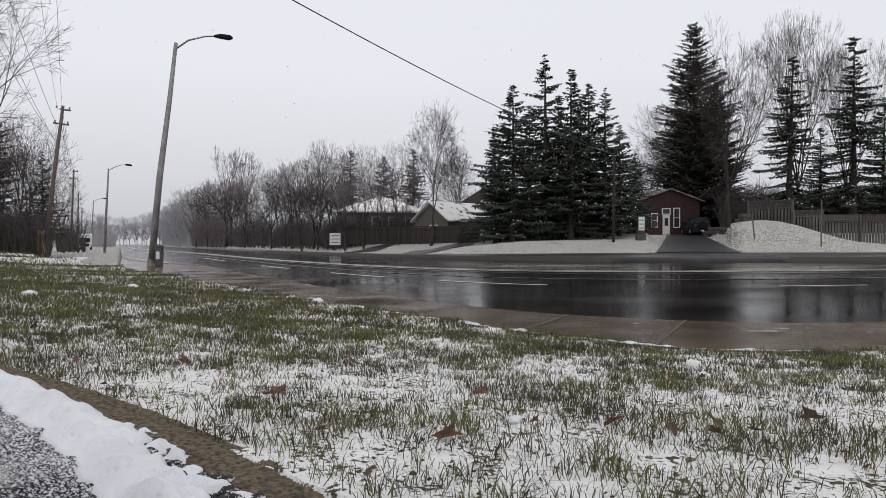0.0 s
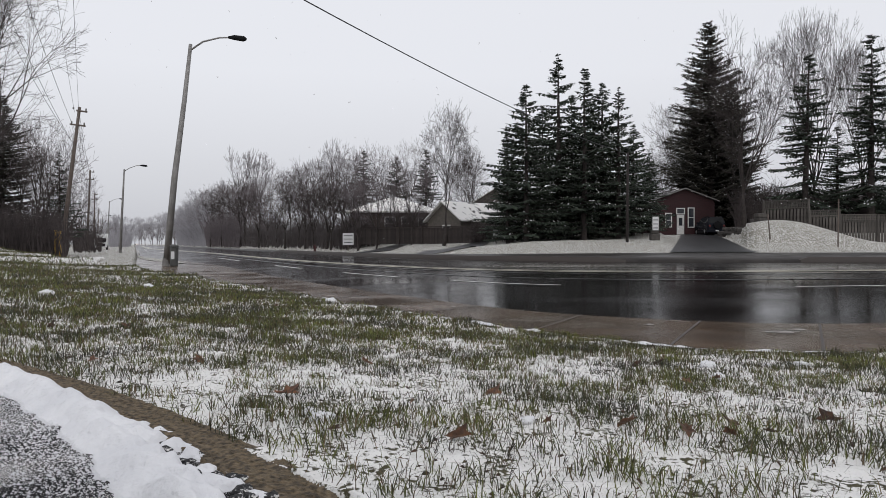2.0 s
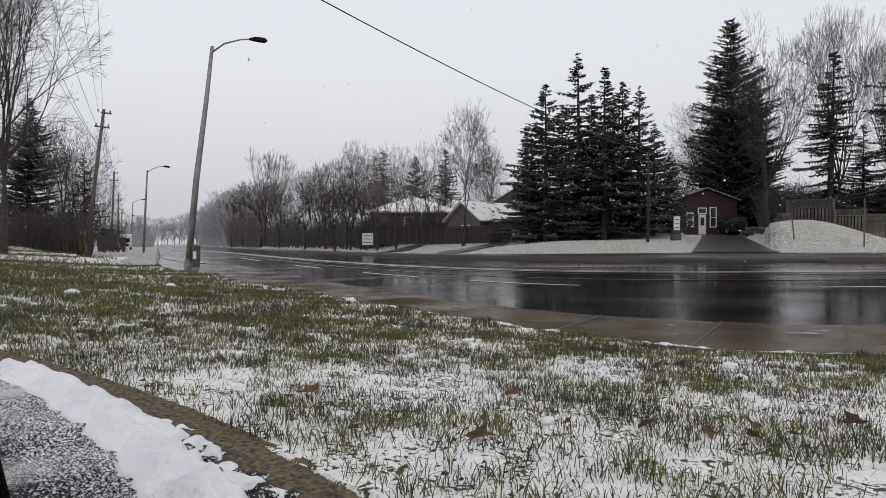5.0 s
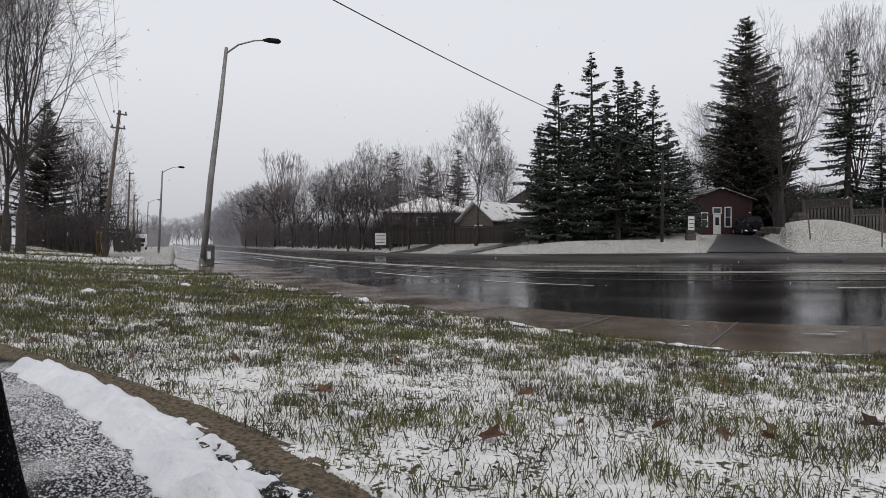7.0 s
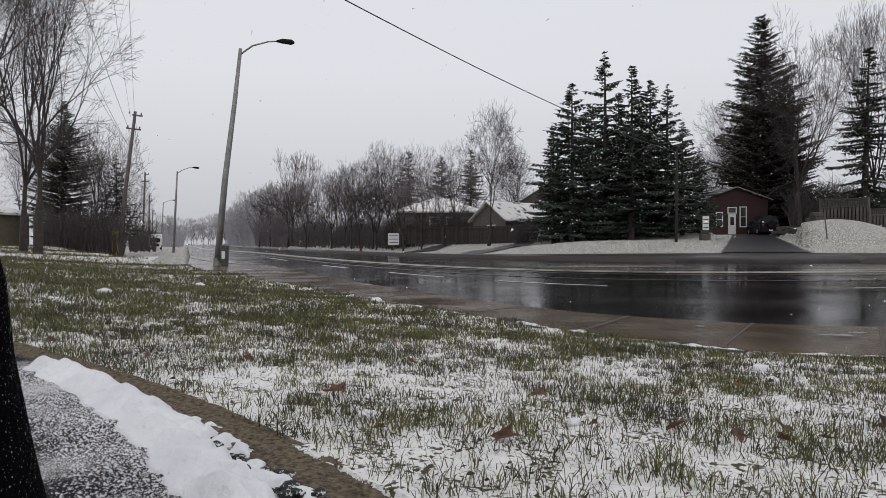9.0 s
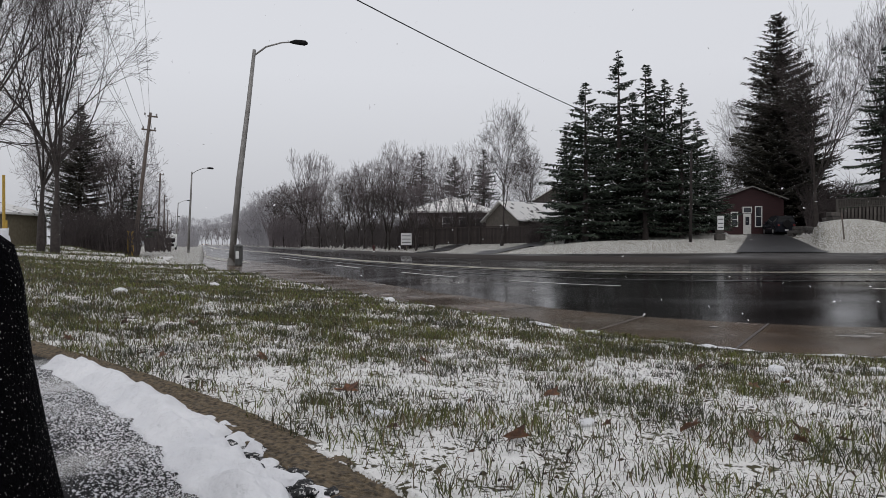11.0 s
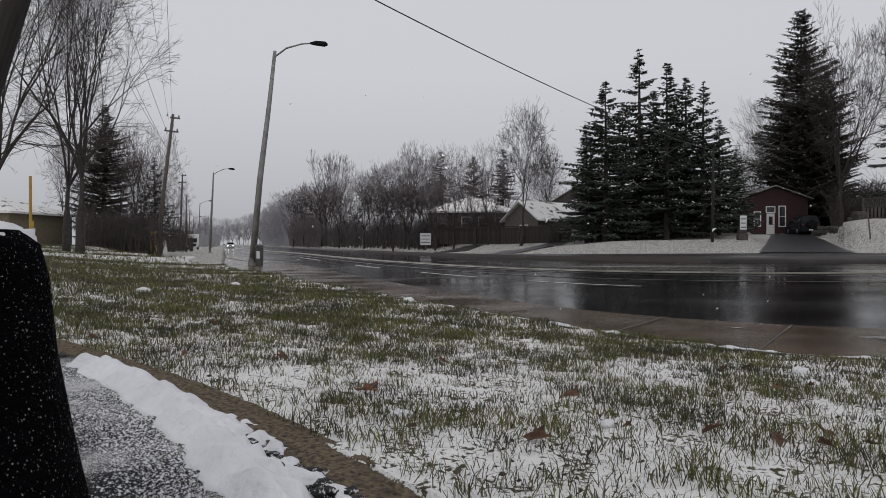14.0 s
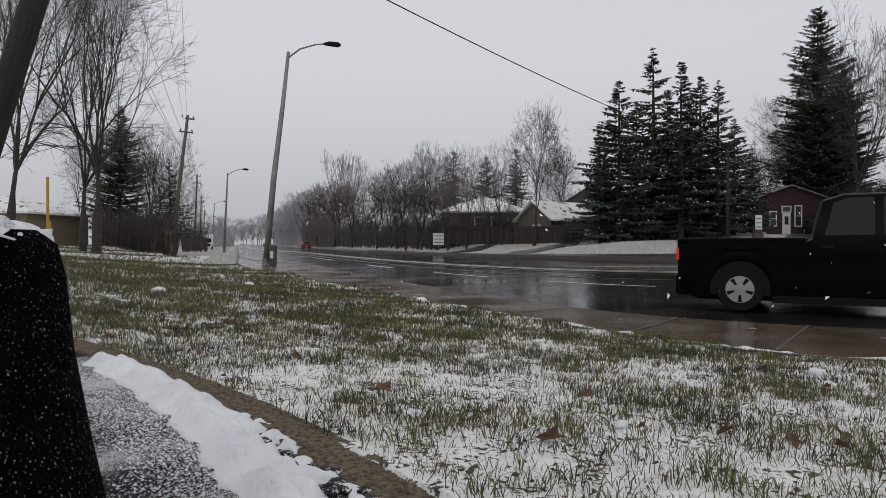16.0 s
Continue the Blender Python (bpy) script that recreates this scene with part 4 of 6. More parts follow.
def panel_sign(name, u, v0, v1, half, d, label, rows, legs=1):
    x, z0, z1 = east(u, d), high(v1, d), high(v0, d)
    base = land(x, d)
    t = holder(name, Matrix.Translation((x, d, base)))
    p = part("panel", Shape().box(-half, -0.03, z0 - base, half, 0.03, z1 - base), "sign", t, "white sign panel", bevel=0.008)
    h = z1 - z0
    for i in range(rows):
        zz = z1 - base - h * (i + 0.8) / (rows + 0.6)
        part("text_bar", Shape().box(-half * 0.8, -0.036, zz - h * 0.03, half * 0.8, -0.031, zz + h * 0.03), "sign_ink", p)
    for k in ((0,) if legs == 1 else (-half * 0.8, half * 0.8)):
        part("leg", Shape().box(k - 0.035, 0.032, -0.2, k + 0.035, 0.10, z1 - base - 0.05), "wood_pole", t)
    return tagged(t, label, "sign")


panel_sign("notice_board", 685, 413, 434, 0.52, 66, "white notice board with dark lines on a snowy verge", 3)
panel_sign("small_sign", 947, 406, 419, 0.24, 54, "small white sign on a post by the fence", 1)
panel_sign("post_sign", 1236, 383, 409, 0.21, 46.2, "narrow white sign with dark panels on stone base", 3)
t = holder("sign_base", Matrix.Translation((east(1234, 45.7), 45.7, land(east(1234, 45.7), 45.7))))
part("stone_block", Shape().box(-0.3, -0.25, -0.15, 0.32, 0.2, 0.42), "stone", t, bevel=0.05)
part("stone_block", Shape().box(-0.24, -0.2, 0.43, 0.26, 0.18, 0.68), "stone", t, bevel=0.05)
tagged(t, "rough grey stone base under a sign", "stone base")

# hydrant
t = holder("fire_hydrant", Matrix.Translation((east(627, 70), 70, land(east(627, 70), 70))))
part("barrel", Shape().tube([(0, 0, -0.1), (0, 0, 0.05), (0, 0, 0.06), (0, 0, 0.5), (0, 0, 0.62), (0, 0, 0.7)], [0.16, 0.16, 0.11, 0.11, 0.13, 0.04], 12), "hydrant", t)
for sgn in (-1, 1):
    part("outlet", Shape().tube([(sgn * 0.1, 0, 0.42), (sgn * 0.2, 0, 0.42)], [0.06, 0.06], 8), "hydrant", t)
tagged(t, "small dark red fire hydrant in snow", "hydrant")

# marker posts by the drive and verge
for u, d, h, lean in ((1577, 40, 2.9, 0.5), (1449, 42, 1.6, -6)):
    x = east(u, d)
    t = holder("marker_post", Matrix.Translation((x, d, land(x, d))) @ Euler((0, radians(lean), 0)).to_matrix().to_4x4())
    part("post", Shape().tube([(0, 0, -0.2), (0, 0, h)], [0.045, 0.04], 8), "wood_pole", t)
    tagged(t, "slim weathered marker post in the snow", "post")
for u in (186, 193):
    x = east(u, 52)
    t = holder("guard_post", Matrix.Translation((x, 52, land(x, 52))))
    part("post", Shape().tube([(0, 0, -0.2), (0, 0, 1.9), (0, 0, 1.95)], [0.1, 0.1, 0.05], 8), "yellow_guard", t)
    tagged(t, "yellow guard post beside a utility pole", "post")
for u, d, h in ((-42, 40, 4.3), (-38, 40, 1.6)):
    x = east(u, d)
    t = holder("marker_post", Matrix.Translation((x, d, land(x, d))))
    part("post", Shape().tube([(0, 0, -0.2), (0, 0, h)], [0.09, 0.08], 8), "yellow_guard", t)
    tagged(t, "yellow marker post before a buff house", "post")

# far driveway up to the red house
for l0, r0, d0, l1, r1, d1 in ((690, 760, 57.8, 775, 800, 66), (792, 905, 45.5, 905, 935, 57)):
    rows = ([], [], [])
    for i in range(9):
        f = i / 8
        d = d0 + (d1 - d0) * f
        for row, u in zip(rows, (l0 + (l1 - l0) * f, ((l0 + r0) * (1 - f) + (l1 + r1) * f) / 2, r0 + (r1 - r0) * f)):
            x = east(u, d)
            row.append((x, d, land(x, d) + 0.07))
    strip("driveway", rows, "far_drive", "dark wet driveway crossing the snowy verge", "driveway")
rows = ([], [], [])
for i in range(15):
    f = i / 14
    d = 36.0 + 31.0 * f
    l, r = 1262 + 20 * f ** 0.7 + 4 * math.sin(f * 3.1), 1428 - 84 * f ** 0.6
    for row, u in zip(rows, (l, (l + r) / 2, r)):
        x = east(u, d)
        row.append((x, d, float(np.interp(d, [36, 67], [0.62, 2.05])) + 0.03))
strip("driveway", rows, "far_drive", "dark wet driveway leading up to the house", "driveway")
# retaining wall of stacked logs and stones beside the drive
t = holder("retaining_wall", Matrix.Translation((0, 0, 0)))
rng = random.Random(8)
for i in range(16):
    f = i / 15
    d = 46 + 16 * f
    x = east(1432 - 72 * f, d)
    z = land(x, d)
    for k in range(2):
        s = 0.34
        part("stone", Shape().box(-s, -s * 0.8, 0, s, s * 0.8, 0.3), "stone", t, bevel=0.06,
             at=Matrix.Translation((x + rng.uniform(-.1, .1), d, z - 0.1 + 0.3 * k)) @ Matrix.Rotation(rng.uniform(-.3, .3), 4, "Z"))
tagged(t, "low dark stone retaining wall beside the driveway", "wall")

# litter bin at the street lamp
t = holder("litter_bin", Matrix.Translation((east(385, 29.5), 29.5, 0.135)))
part("body", Shape().tube([(0, 0, 0), (0, 0, 0.05), (0, 0, 0.78), (0, 0, 0.80)], [0.15, 0.165, 0.18, 0.16], 14), "bin", t, smooth=False)
part("lid", Shape().tube([(0, 0, 0.805), (0, 0, 0.86), (0, 0, 0.92)], [0.19, 0.19, 0.07], 14), "bin", t, "domed lid")
part("notice", Shape().box(-0.07, -0.192, 0.3, 0.07, -0.176, 0.62), "sign", t, "pale notice on the bin")
tagged(t, "grey litter bin standing beside the street lamp", "litter bin")


# ---- foreground: driveway, kerb, snow ridge, post, leaves, grass ----
def kerb_x(y):
    return float(np.interp(y, KERB_Y, KERB_X))


def kerb_frame(y):
    x = kerb_x(y)
    d = Vector((kerb_x(y + 0.3) - kerb_x(y - 0.3), 0.6)).normalized()
    return x, Vector((-d.y, d.x))


def build_kerb():
    rng = random.Random(77)
    rows = [[] for _ in range(26)]
    n = 900
    for i in range(n + 1):
        y = -1.0 + 6.8 * i / n
        x, side = kerb_frame(y)
        w = float(np.interp(y, [1.4, 2.2, 3.0], [0.165, 0.15, 0.15]))
        zg = 0.460
        prof = [(-0.02, zg - 0.12), (-0.015, zg - 0.008)] + [(w * k / 21, zg + 0.004 - 0.006 * k / 21) for k in range(22)] + [(w + 0.006, zg - 0.012), (w + 0.01, zg - 0.2)]
        for row, (o, z) in zip(rows, prof):
            j = 0.004 * noise.noise(Vector((x * 9, y * 9, o * 20))) + 0.0025 * noise.noise(Vector((x * 45, y * 45, o * 90))) + rng.uniform(-0.0022, 0.0022)
            e = o + j + (0.012 * noise.noise(Vector((x * 14, y * 14, 5.0))) if o > 0.1 or o < 0.02 else 0.0)
            row.append((x + side.x * e, y + side.y * e, z + j))
    strip("kerb", rows, "kerb", "rough brown concrete kerb between lawn and driveway", "kerb", smooth=False)


build_kerb()


def build_drive():
    rows = [[] for _ in range(60)]
    for i in range(101):
        y = -1.5 + 7.3 * i / 100
        x, side = kerb_frame(y)
        for k, row in enumerate(rows):
            o = 0.14 + 0.05 * k ** 1.05
            px, py = x + side.x * o, y + side.y * o
            row.append((px, py, 0.452 + 0.006 * noise.noise(Vector((px * 6, py * 6, 0)))))
    strip("driveway_near", rows, "drive", "black asphalt driveway dusted with snow", "driveway")


build_drive()


def build_ridge():
    """The snow pushed up along the kerb: soft swells, and torn lumps between them and the kerb."""
    n, k = 420, 110
    sh = Shape()
    for i in range(n + 1):
        y = 0.5 + 3.1 * i / n
        x, side = kerb_frame(y)
        end = soft_step(min((3.56 - y) / 0.16, (y - 0.5) / 0.3))
        crest = float(np.interp(y, [1.3, 1.8, 2.3, 2.8, 3.3], [0.33, 0.31, 0.26, 0.20, 0.17]))
        wide = float(np.interp(y, [1.4, 2.2, 3.3], [0.085, 0.095, 0.08]))
        torn = float(np.interp(y, [1.2, 1.5, 2.3, 2.6], [1.0, 1.0, 0.9, 0.0]))
        for j in range(k + 1):
            o = 0.09 + 0.47 * j / k
            px, py = x + side.x * o, y + side.y * o
            p = Vector((px, py, 0))
            off = o - crest - 0.03 * noise.noise(p * 4.0) - 0.016 * noise.noise(p * 13)
            hump = math.exp(-(off / wide) ** 2)
            swell = 0.8 + 0.35 * noise.noise(p * 6 + Vector((0, 7, 0))) + 0.22 * noise.noise(p * 15)
            lump = min(0.75, max(0.0, 1.4 * noise.noise(p * 12 + Vector((4, 0, 2))) + 0.45 * noise.noise(p * 30) + 0.18))
            near = soft_step((crest - o + 0.02) / 0.05) * torn
            h = 0.082 * hump * swell * (1 - 0.45 * near) + 0.062 * lump * near * math.exp(-((o - crest + 0.09) / 0.085) ** 2)
            h = h * end + 0.0022 * noise.noise(p * 90) + 0.003 * noise.noise(p * 45) * hump - 0.014
            sh.v.append((px, py, 0.452 + h))
    for i in range(n):
        for j in range(k):
            a = i * (k + 1) + j
            sh.f.append((a, a + k + 1, a + k + 2, a + 1))
    tagged(part("snow_ridge", sh, "snow", smooth=True), "lumpy white snow ridge along the kerb", "snow", kind="stuff")


build_ridge()



def build_crumbs():
    """Loose snow round the ridge: small crumbs that thin out over the asphalt."""
    rg = random.Random(12)
    sh = Shape()
    for _ in range(42000):
        y = rg.uniform(0.6, 3.5)
        x, side = kerb_frame(y)
        o = 0.42 + rg.gauss(0, 0.14)
        if o < 0.13 or (o < 0.24 and rg.random() < 0.5):
            continue
        r = rg.uniform(0.0007, 0.0028) * (2.2 if rg.random() < 0.08 else 1.0)
        px, py, pz = x + side.x * o, y + side.y * o, 0.455
        sh.add([(px - r, py, pz), (px + r, py, pz), (px, py - r, pz), (px, py + r, pz), (px, py, pz + r)], [(0, 2, 4), (2, 1, 4), (1, 3, 4), (3, 0, 4)])
    tagged(part("snow_crumbs", sh, "snow"), "loose snow crumbs scattered on the asphalt", "snow", kind="stuff")


build_crumbs()


def build_clods():
    """Dark clods and thawed holes between the kerb and the ridge."""
    rg = random.Random(13)
    for i in range(44):
        y = rg.uniform(1.5, 2.4)
        x, side = kerb_frame(y)
        o = rg.uniform(0.15, 0.25)
        bm = bmesh.new()
        r = rg.uniform(0.008, 0.026)
        bmesh.ops.create_icosphere(bm, subdivisions=2, radius=r)
        for q in bm.verts:
            q.co *= 1 + 0.45 * noise.noise(q.co * (1.6 / r) + Vector((i, 0, 0)))
            q.co.z *= 0.55
        me = bpy.data.meshes.new("clod")
        bm.to_mesh(me)
        bm.free()
        tagged(part("clod", me, "clod", at=Matrix.Translation((x + side.x * o, y + side.y * o, 0.462))), "dark crumb of thawed asphalt in the snow", "clod", "dark crumbs")


build_clods()
t = holder("dark_post", Matrix.Translation((-0.893, 1.08, 0.44)))
sh = Shape()
rings = ((0.0, 0.25), (0.10, 0.225), (0.25, 0.195), (0.42, 0.17), (0.55, 0.155), (0.61, 0.14), (0.635, 0.11), (0.64, 0.0))
S = 40
for z, r in rings:
    for k in range(S):
        a = k * math.tau / S
        q = r * (1 + 0.04 * noise.noise(Vector((math.cos(a) * 2, math.sin(a) * 2, z * 4))))
        sh.v.append((q * math.cos(a), q * math.sin(a), z))
for i in range(len(rings) - 1):
    for k in range(S):
        sh.f.append((i * S + k, i * S + (k + 1) % S, (i + 1) * S + (k + 1) % S, (i + 1) * S + k))
part("body", sh, "post", t, smooth=True)
sh = Shape()
for i in range(9):
    f = i / 8
    for k in range(S):
        a = k * math.tau / S
        r = 0.132 * math.cos(f * 1.5) ** 0.6 if i < 8 else 0.0
        b = 0.024 * noise.noise(Vector((math.cos(a) * 6, math.sin(a) * 6, f * 6)))
        sh.v.append(((r + b) * math.cos(a), (r + b) * math.sin(a), 0.59 + 0.06 * math.sin(f * 1.55) + b))
for i in range(8):
    for k in range(S):
        sh.f.append((i * S + k, i * S + (k + 1) % S, (i + 1) * S + (k + 1) % S, (i + 1) * S + k))
part("snow_cap", sh, "snow", t, "white snow cap", smooth=True)
tagged(t, "black rough post flecked with snow under a snow cap", "post")


def dead_leaf(seed, u, v, size, mat="leaf"):
    """A curled leaf lying on the lawn."""
    rg = random.Random(seed)
    d = 3.0
    for _ in range(30):
        x = east(u, d)
        d = (EYE - land(x, d)) * F / (v - 433)
    x = east(u, d)
    sh = Shape()
    lobes = 12
    sh.v.append((0, 0, 0.004))
    for k in range(lobes):
        a = k * math.tau / lobes
        r = size * (0.62 + 0.38 * (k % 2)) * (1.0 + 0.6 * abs(math.cos(a))) * rg.uniform(0.7, 1.1)
        sh.v.append((r * math.cos(a), r * math.sin(a) * 0.7, 0.5 * r * abs(math.sin(a + 0.4)) + rg.uniform(0, 0.3) * size))
    sh.f = [(0, 1 + k, 1 + (k + 1) % lobes) for k in range(lobes)]
    m = Matrix.Translation((x, d, land(x, d) + 0.02)) @ Euler((rg.uniform(0.2, 1.1), rg.uniform(-.5, .5), rg.uniform(0, 6))).to_matrix().to_4x4()
    return tagged(part("leaf", sh, mat, at=m), "curled brown dead leaf on snowy grass", "leaf", "fallen leaves")


for i, (u, v, s) in enumerate(((716, 648, .035), (578, 703, .04), (1186, 766, .032), (180, 578, .05), (75, 609, .03), (880, 784, .03), (1296, 782, .03), (1372, 768, .035),
                               (1450, 788, .03), (1350, 684, .04), (1205, 656, .04), (940, 708, .035), (1245, 652, .035), (300, 580, .05), (590, 700, .025), (1375, 790, .025),
                               (246, 640, .03), (1565, 765, .04), (660, 770, .02), (560, 545, .06), (1290, 690, .03), (1040, 760, .02), (430, 640, .03), (800, 720, .02))):
    dead_leaf(i, u, v, s)


def build_litter():
    """Torn scraps of dead leaf and stalk caught among the blades."""
    rg = random.Random(61)
    sh = Shape()
    for _ in range(520):
        y = 1.35 + 4.2 * rg.random() ** 1.3
        x = y * rg.uniform(-0.62, 0.75)
        if drive_side(x, y) > -0.05 or noise.noise(Vector((x * 1.7, y * 1.7, 9.0))) < -0.12:
            continue
        r, a, z = rg.uniform(0.006, 0.017), rg.uniform(0, math.tau), land(x, y) + 0.012
        c, d = Vector((math.cos(a), math.sin(a), rg.uniform(-.3, .6))) * r, Vector((-math.sin(a), math.cos(a), rg.uniform(-.2, .7))) * r * rg.uniform(0.3, 0.8)
        p = Vector((x, y, z))
        sh.add([tuple(p - c), tuple(p - d * 0.7), tuple(p + c * 0.2 + Vector((0, 0, r * 0.5))), tuple(p + c), tuple(p + d)], [(0, 1, 2, 4), (1, 3, 2), (2, 3, 4)])
    tagged(part("leaf_litter", sh, "litter"), "dark torn scraps of dead leaves in snowy grass", "leaf litter", kind="stuff")


M["litter"] = material("leaf_scraps", (0.075, 0.04, 0.022), 0.8, (0.02, 0.013, 0.009), 50, per_island=0.6)
build_litter()


def snow_clod(u, v, size):
    d = 3.0
    for _ in range(30):
        x = east(u, d)
        d = (EYE - land(x, d)) * F / (v - 433)
    x = east(u, d)
    bm = bmesh.new()
    bmesh.ops.create_icosphere(bm, subdivisions=3, radius=size)
    for q in bm.verts:
        q.co *= 1 + 0.35 * noise.noise(q.co * (2.2 / size) + Vector((u, v, 0)))
        q.co.z *= 0.6
    for f in bm.faces:
        f.smooth = True
    me = bpy.data.meshes.new("snow_clod")
    bm.to_mesh(me)
    bm.free()
    tagged(part("snow_clod", me, "snow", at=Matrix.Translation((x, d, land(x, d) + size * 0.2))), "small lump of snow on the grass", "snow", "snow clods")


for u, v, s in ((1333, 656, .055), (1508, 657, .05), (1352, 680, .05), (655, 535, .09), (640, 745, .045), (620, 735, .04), (1005, 752, .03), (170, 520, .09), (340, 508, .09), (880, 780, .025), (1445, 655, .03)):
    snow_clod(u, v, s)


def build_grass():
    rs = np.random.RandomState(4)
    xs, ys, hs = [], [], []
    for d0, d1, per, h in ((1.15, 2.6, 6400, 0.052), (2.6, 4.2, 6000, 0.046), (4.2, 7.2, 5200, 0.052), (7.2, 13, 2000, 0.062), (13, 26, 520, 0.085), (26, 50, 110, 0.11)):
        area = 0.5 * (d1 * d1 - d0 * d0) * 1.75
        n = int(area * per)
        y = np.sqrt(rs.uniform(d0 * d0, d1 * d1, n))
        x = y * rs.uniform(-0.93, 0.80, n)
        xs.append(x), ys.append(y), hs.append(np.full(n, h))
    x, y, h = np.concatenate(xs), np.concatenate(ys), np.concatenate(hs)
    col = 784 + F * x / y
    d0 = np.interp(col, np.concatenate(([-400, 60, 157], COLS)), np.concatenate(([60, 52, 41], LAWN_EDGE)))
    keep = (y < d0 - 0.02) & ((drive_side(x, y) < -0.01) | (y > 6.0))
    x, y, h = x[keep], y[keep], h[keep]
    clump = np.array([noise.noise(Vector((a * 1.6, b * 1.6, 1.7))) * 0.7 + 0.8 * noise.noise(Vector((a * 6, b * 6, 4.0))) + 0.6 * noise.noise(Vector((a * 17, b * 17, 8.0))) for a, b in zip(x, y)])
    near = np.interp(y, [1.2, 2.2, 3.4, 6.0], [0.20, 0.12, 0.04, 0.02])
    keep = 1.3 * clump + rs.uniform(-0.9, 0.9, len(x)) > near
    x, y, h, clump = x[keep], y[keep], h[keep], clump[keep]
    n = len(x)
    z = ground_height(x, y) + np.array([0.018 * noise.noise(Vector((a, b, 0)) * 5.0) + 0.010 * noise.noise(Vector((a, b, 0)) * 16.0) if b < 9 else 0.0 for a, b in zip(x, y)])
    h = h * rs.uniform(0.5, 1.35, n) * (1 + 0.4 * clump)
    az, lean, turn = rs.uniform(0, 6.283, n), rs.uniform(0.1, 1.5, n), rs.uniform(0, 6.283, n)
    w = 0.0005 + 0.013 * h * np.interp(y, [1, 5, 10, 30], [1.1, 2.5, 4.6, 6.0])
    dx, dy = np.cos(az) * lean * h, np.sin(az) * lean * h
    wx, wy = np.cos(turn) * w, np.sin(turn) * w
    base = np.stack((x, y, z - 0.008), 1)
    mid = base + np.stack((dx * 0.35, dy * 0.35, h * 0.62), 1)
    tip = base + np.stack((dx, dy, h * (1.0 - 0.25 * lean)), 1)
    wide = np.stack((wx, wy, np.zeros(n)), 1)
    v = np.stack((base - wide, base + wide, mid + wide * 0.8, mid - wide * 0.8, tip), 1)
    dry = rs.uniform(0, 1, n) < np.interp(clump, [-0.4, 0.5], [0.55, 0.15])
    for name, sel, mat, label in (("grass", ~dry, "blade", "short green grass blades poking through snow"), ("dry_grass", dry, "dry_blade", "dry straw-coloured grass blades poking through snow")):
        vv = v[sel].reshape(-1, 3)
        k = int(sel.sum())
        me = bpy.data.meshes.new(name)
        me.vertices.add(len(vv))
        me.vertices.foreach_set("co", vv.ravel())
        idx = np.arange(k)[:, None] * 5
        loops = (idx + np.array([[0, 1, 2, 3, 3, 2, 4]])).ravel()
        me.loops.add(len(loops))
        me.loops.foreach_set("vertex_index", loops.astype(np.int32))
        me.polygons.add(2 * k)
        starts = (np.arange(k)[:, None] * 7 + np.array([[0, 4]])).ravel()
        me.polygons.foreach_set("loop_start", starts.astype(np.int32))
        me.update(calc_edges=True)
        me.validate()
        tagged(part(name, me, mat), label, "grass", kind="stuff")


build_grass()

# joints of the near pavement, slush and a rim of snow along the lawn
def on_line(c, col):
    k = np.interp(col, COLS[1:], 40 + 8.0 * np.arange(len(COLS) - 1))
    return np.array([np.interp(k, np.arange(NS), c[:, j]) for j in (0, 1)])


for c0, c1 in ((1010, 1115), (1262, 1322), (1548, 1540), (800, 935), (640, 760), (520, 640), (1760, 1700), (430, 520)):
    a, b = on_line(C0, c0), on_line(C1, c1)
    d = Vector((b - a)).normalized()
    o = (-d.y * 0.014, d.x * 0.014)
    strip("pavement_joint", ([(a[0] - o[0], a[1] - o[1], 0.1385), (b[0] - o[0], b[1] - o[1], 0.1345)], [(a[0] + o[0], a[1] + o[1], 0.1385), (b[0] + o[0], b[1] + o[1], 0.1345)]),
          "joint", "dark joint across the concrete pavement", "joint")


def build_snow_rim():
    sh = Shape()
    n = 0
    for i in range(900):
        s = 42 + 60 * i / 900
        x, y = (np.interp(s, np.arange(NS), C0[:, k]) for k in (0, 1))
        w = 0.07 * max(0.0, noise.noise(Vector((x * 1.7, y * 1.7, 3.0))) + 0.25 + 0.5 * noise.noise(Vector((x * 8, y * 8, 1.0))))
        sh.v += [(x, y - w, 0.142), (x, y + w * 0.6, 0.138), (x, y - w * 0.2, 0.142 + w * 0.5)]
        if i:
            a = 3 * i
            sh.f += [(a - 3, a, a + 2, a - 1), (a - 1, a + 2, a + 1, a - 2)]
    tagged(part("snow_rim", sh, "snow", smooth=True), "thin broken rim of snow along the pavement", "snow", kind="stuff")


build_snow_rim()


def build_slush(u, v, w):
    d = (EYE - 0.14) * F / (v - 433)
    x = east(u, d)
    sh = Shape()
    sh.v.append((0, 0, 0.012))
    for k in range(40):
        a = k * math.tau / 40
        r = w * (0.75 + 0.5 * noise.noise(Vector((math.cos(a) * 2, math.sin(a) * 2, u))))
        sh.v.append((r * math.cos(a), 0.55 * r * math.sin(a), 0.002))
    sh.f = [(0, 1 + k, 1 + (k + 1) % 40) for k in range(40)]
    tagged(part("slush", sh, "slush", at=Matrix.Translation((x, d, 0.137)), smooth=True), "grey patch of melting slush on the pavement", "slush")


build_slush(1470, 592, 0.22)
build_slush(1225, 577, 0.07)
build_slush(1500, 588, 0.12)


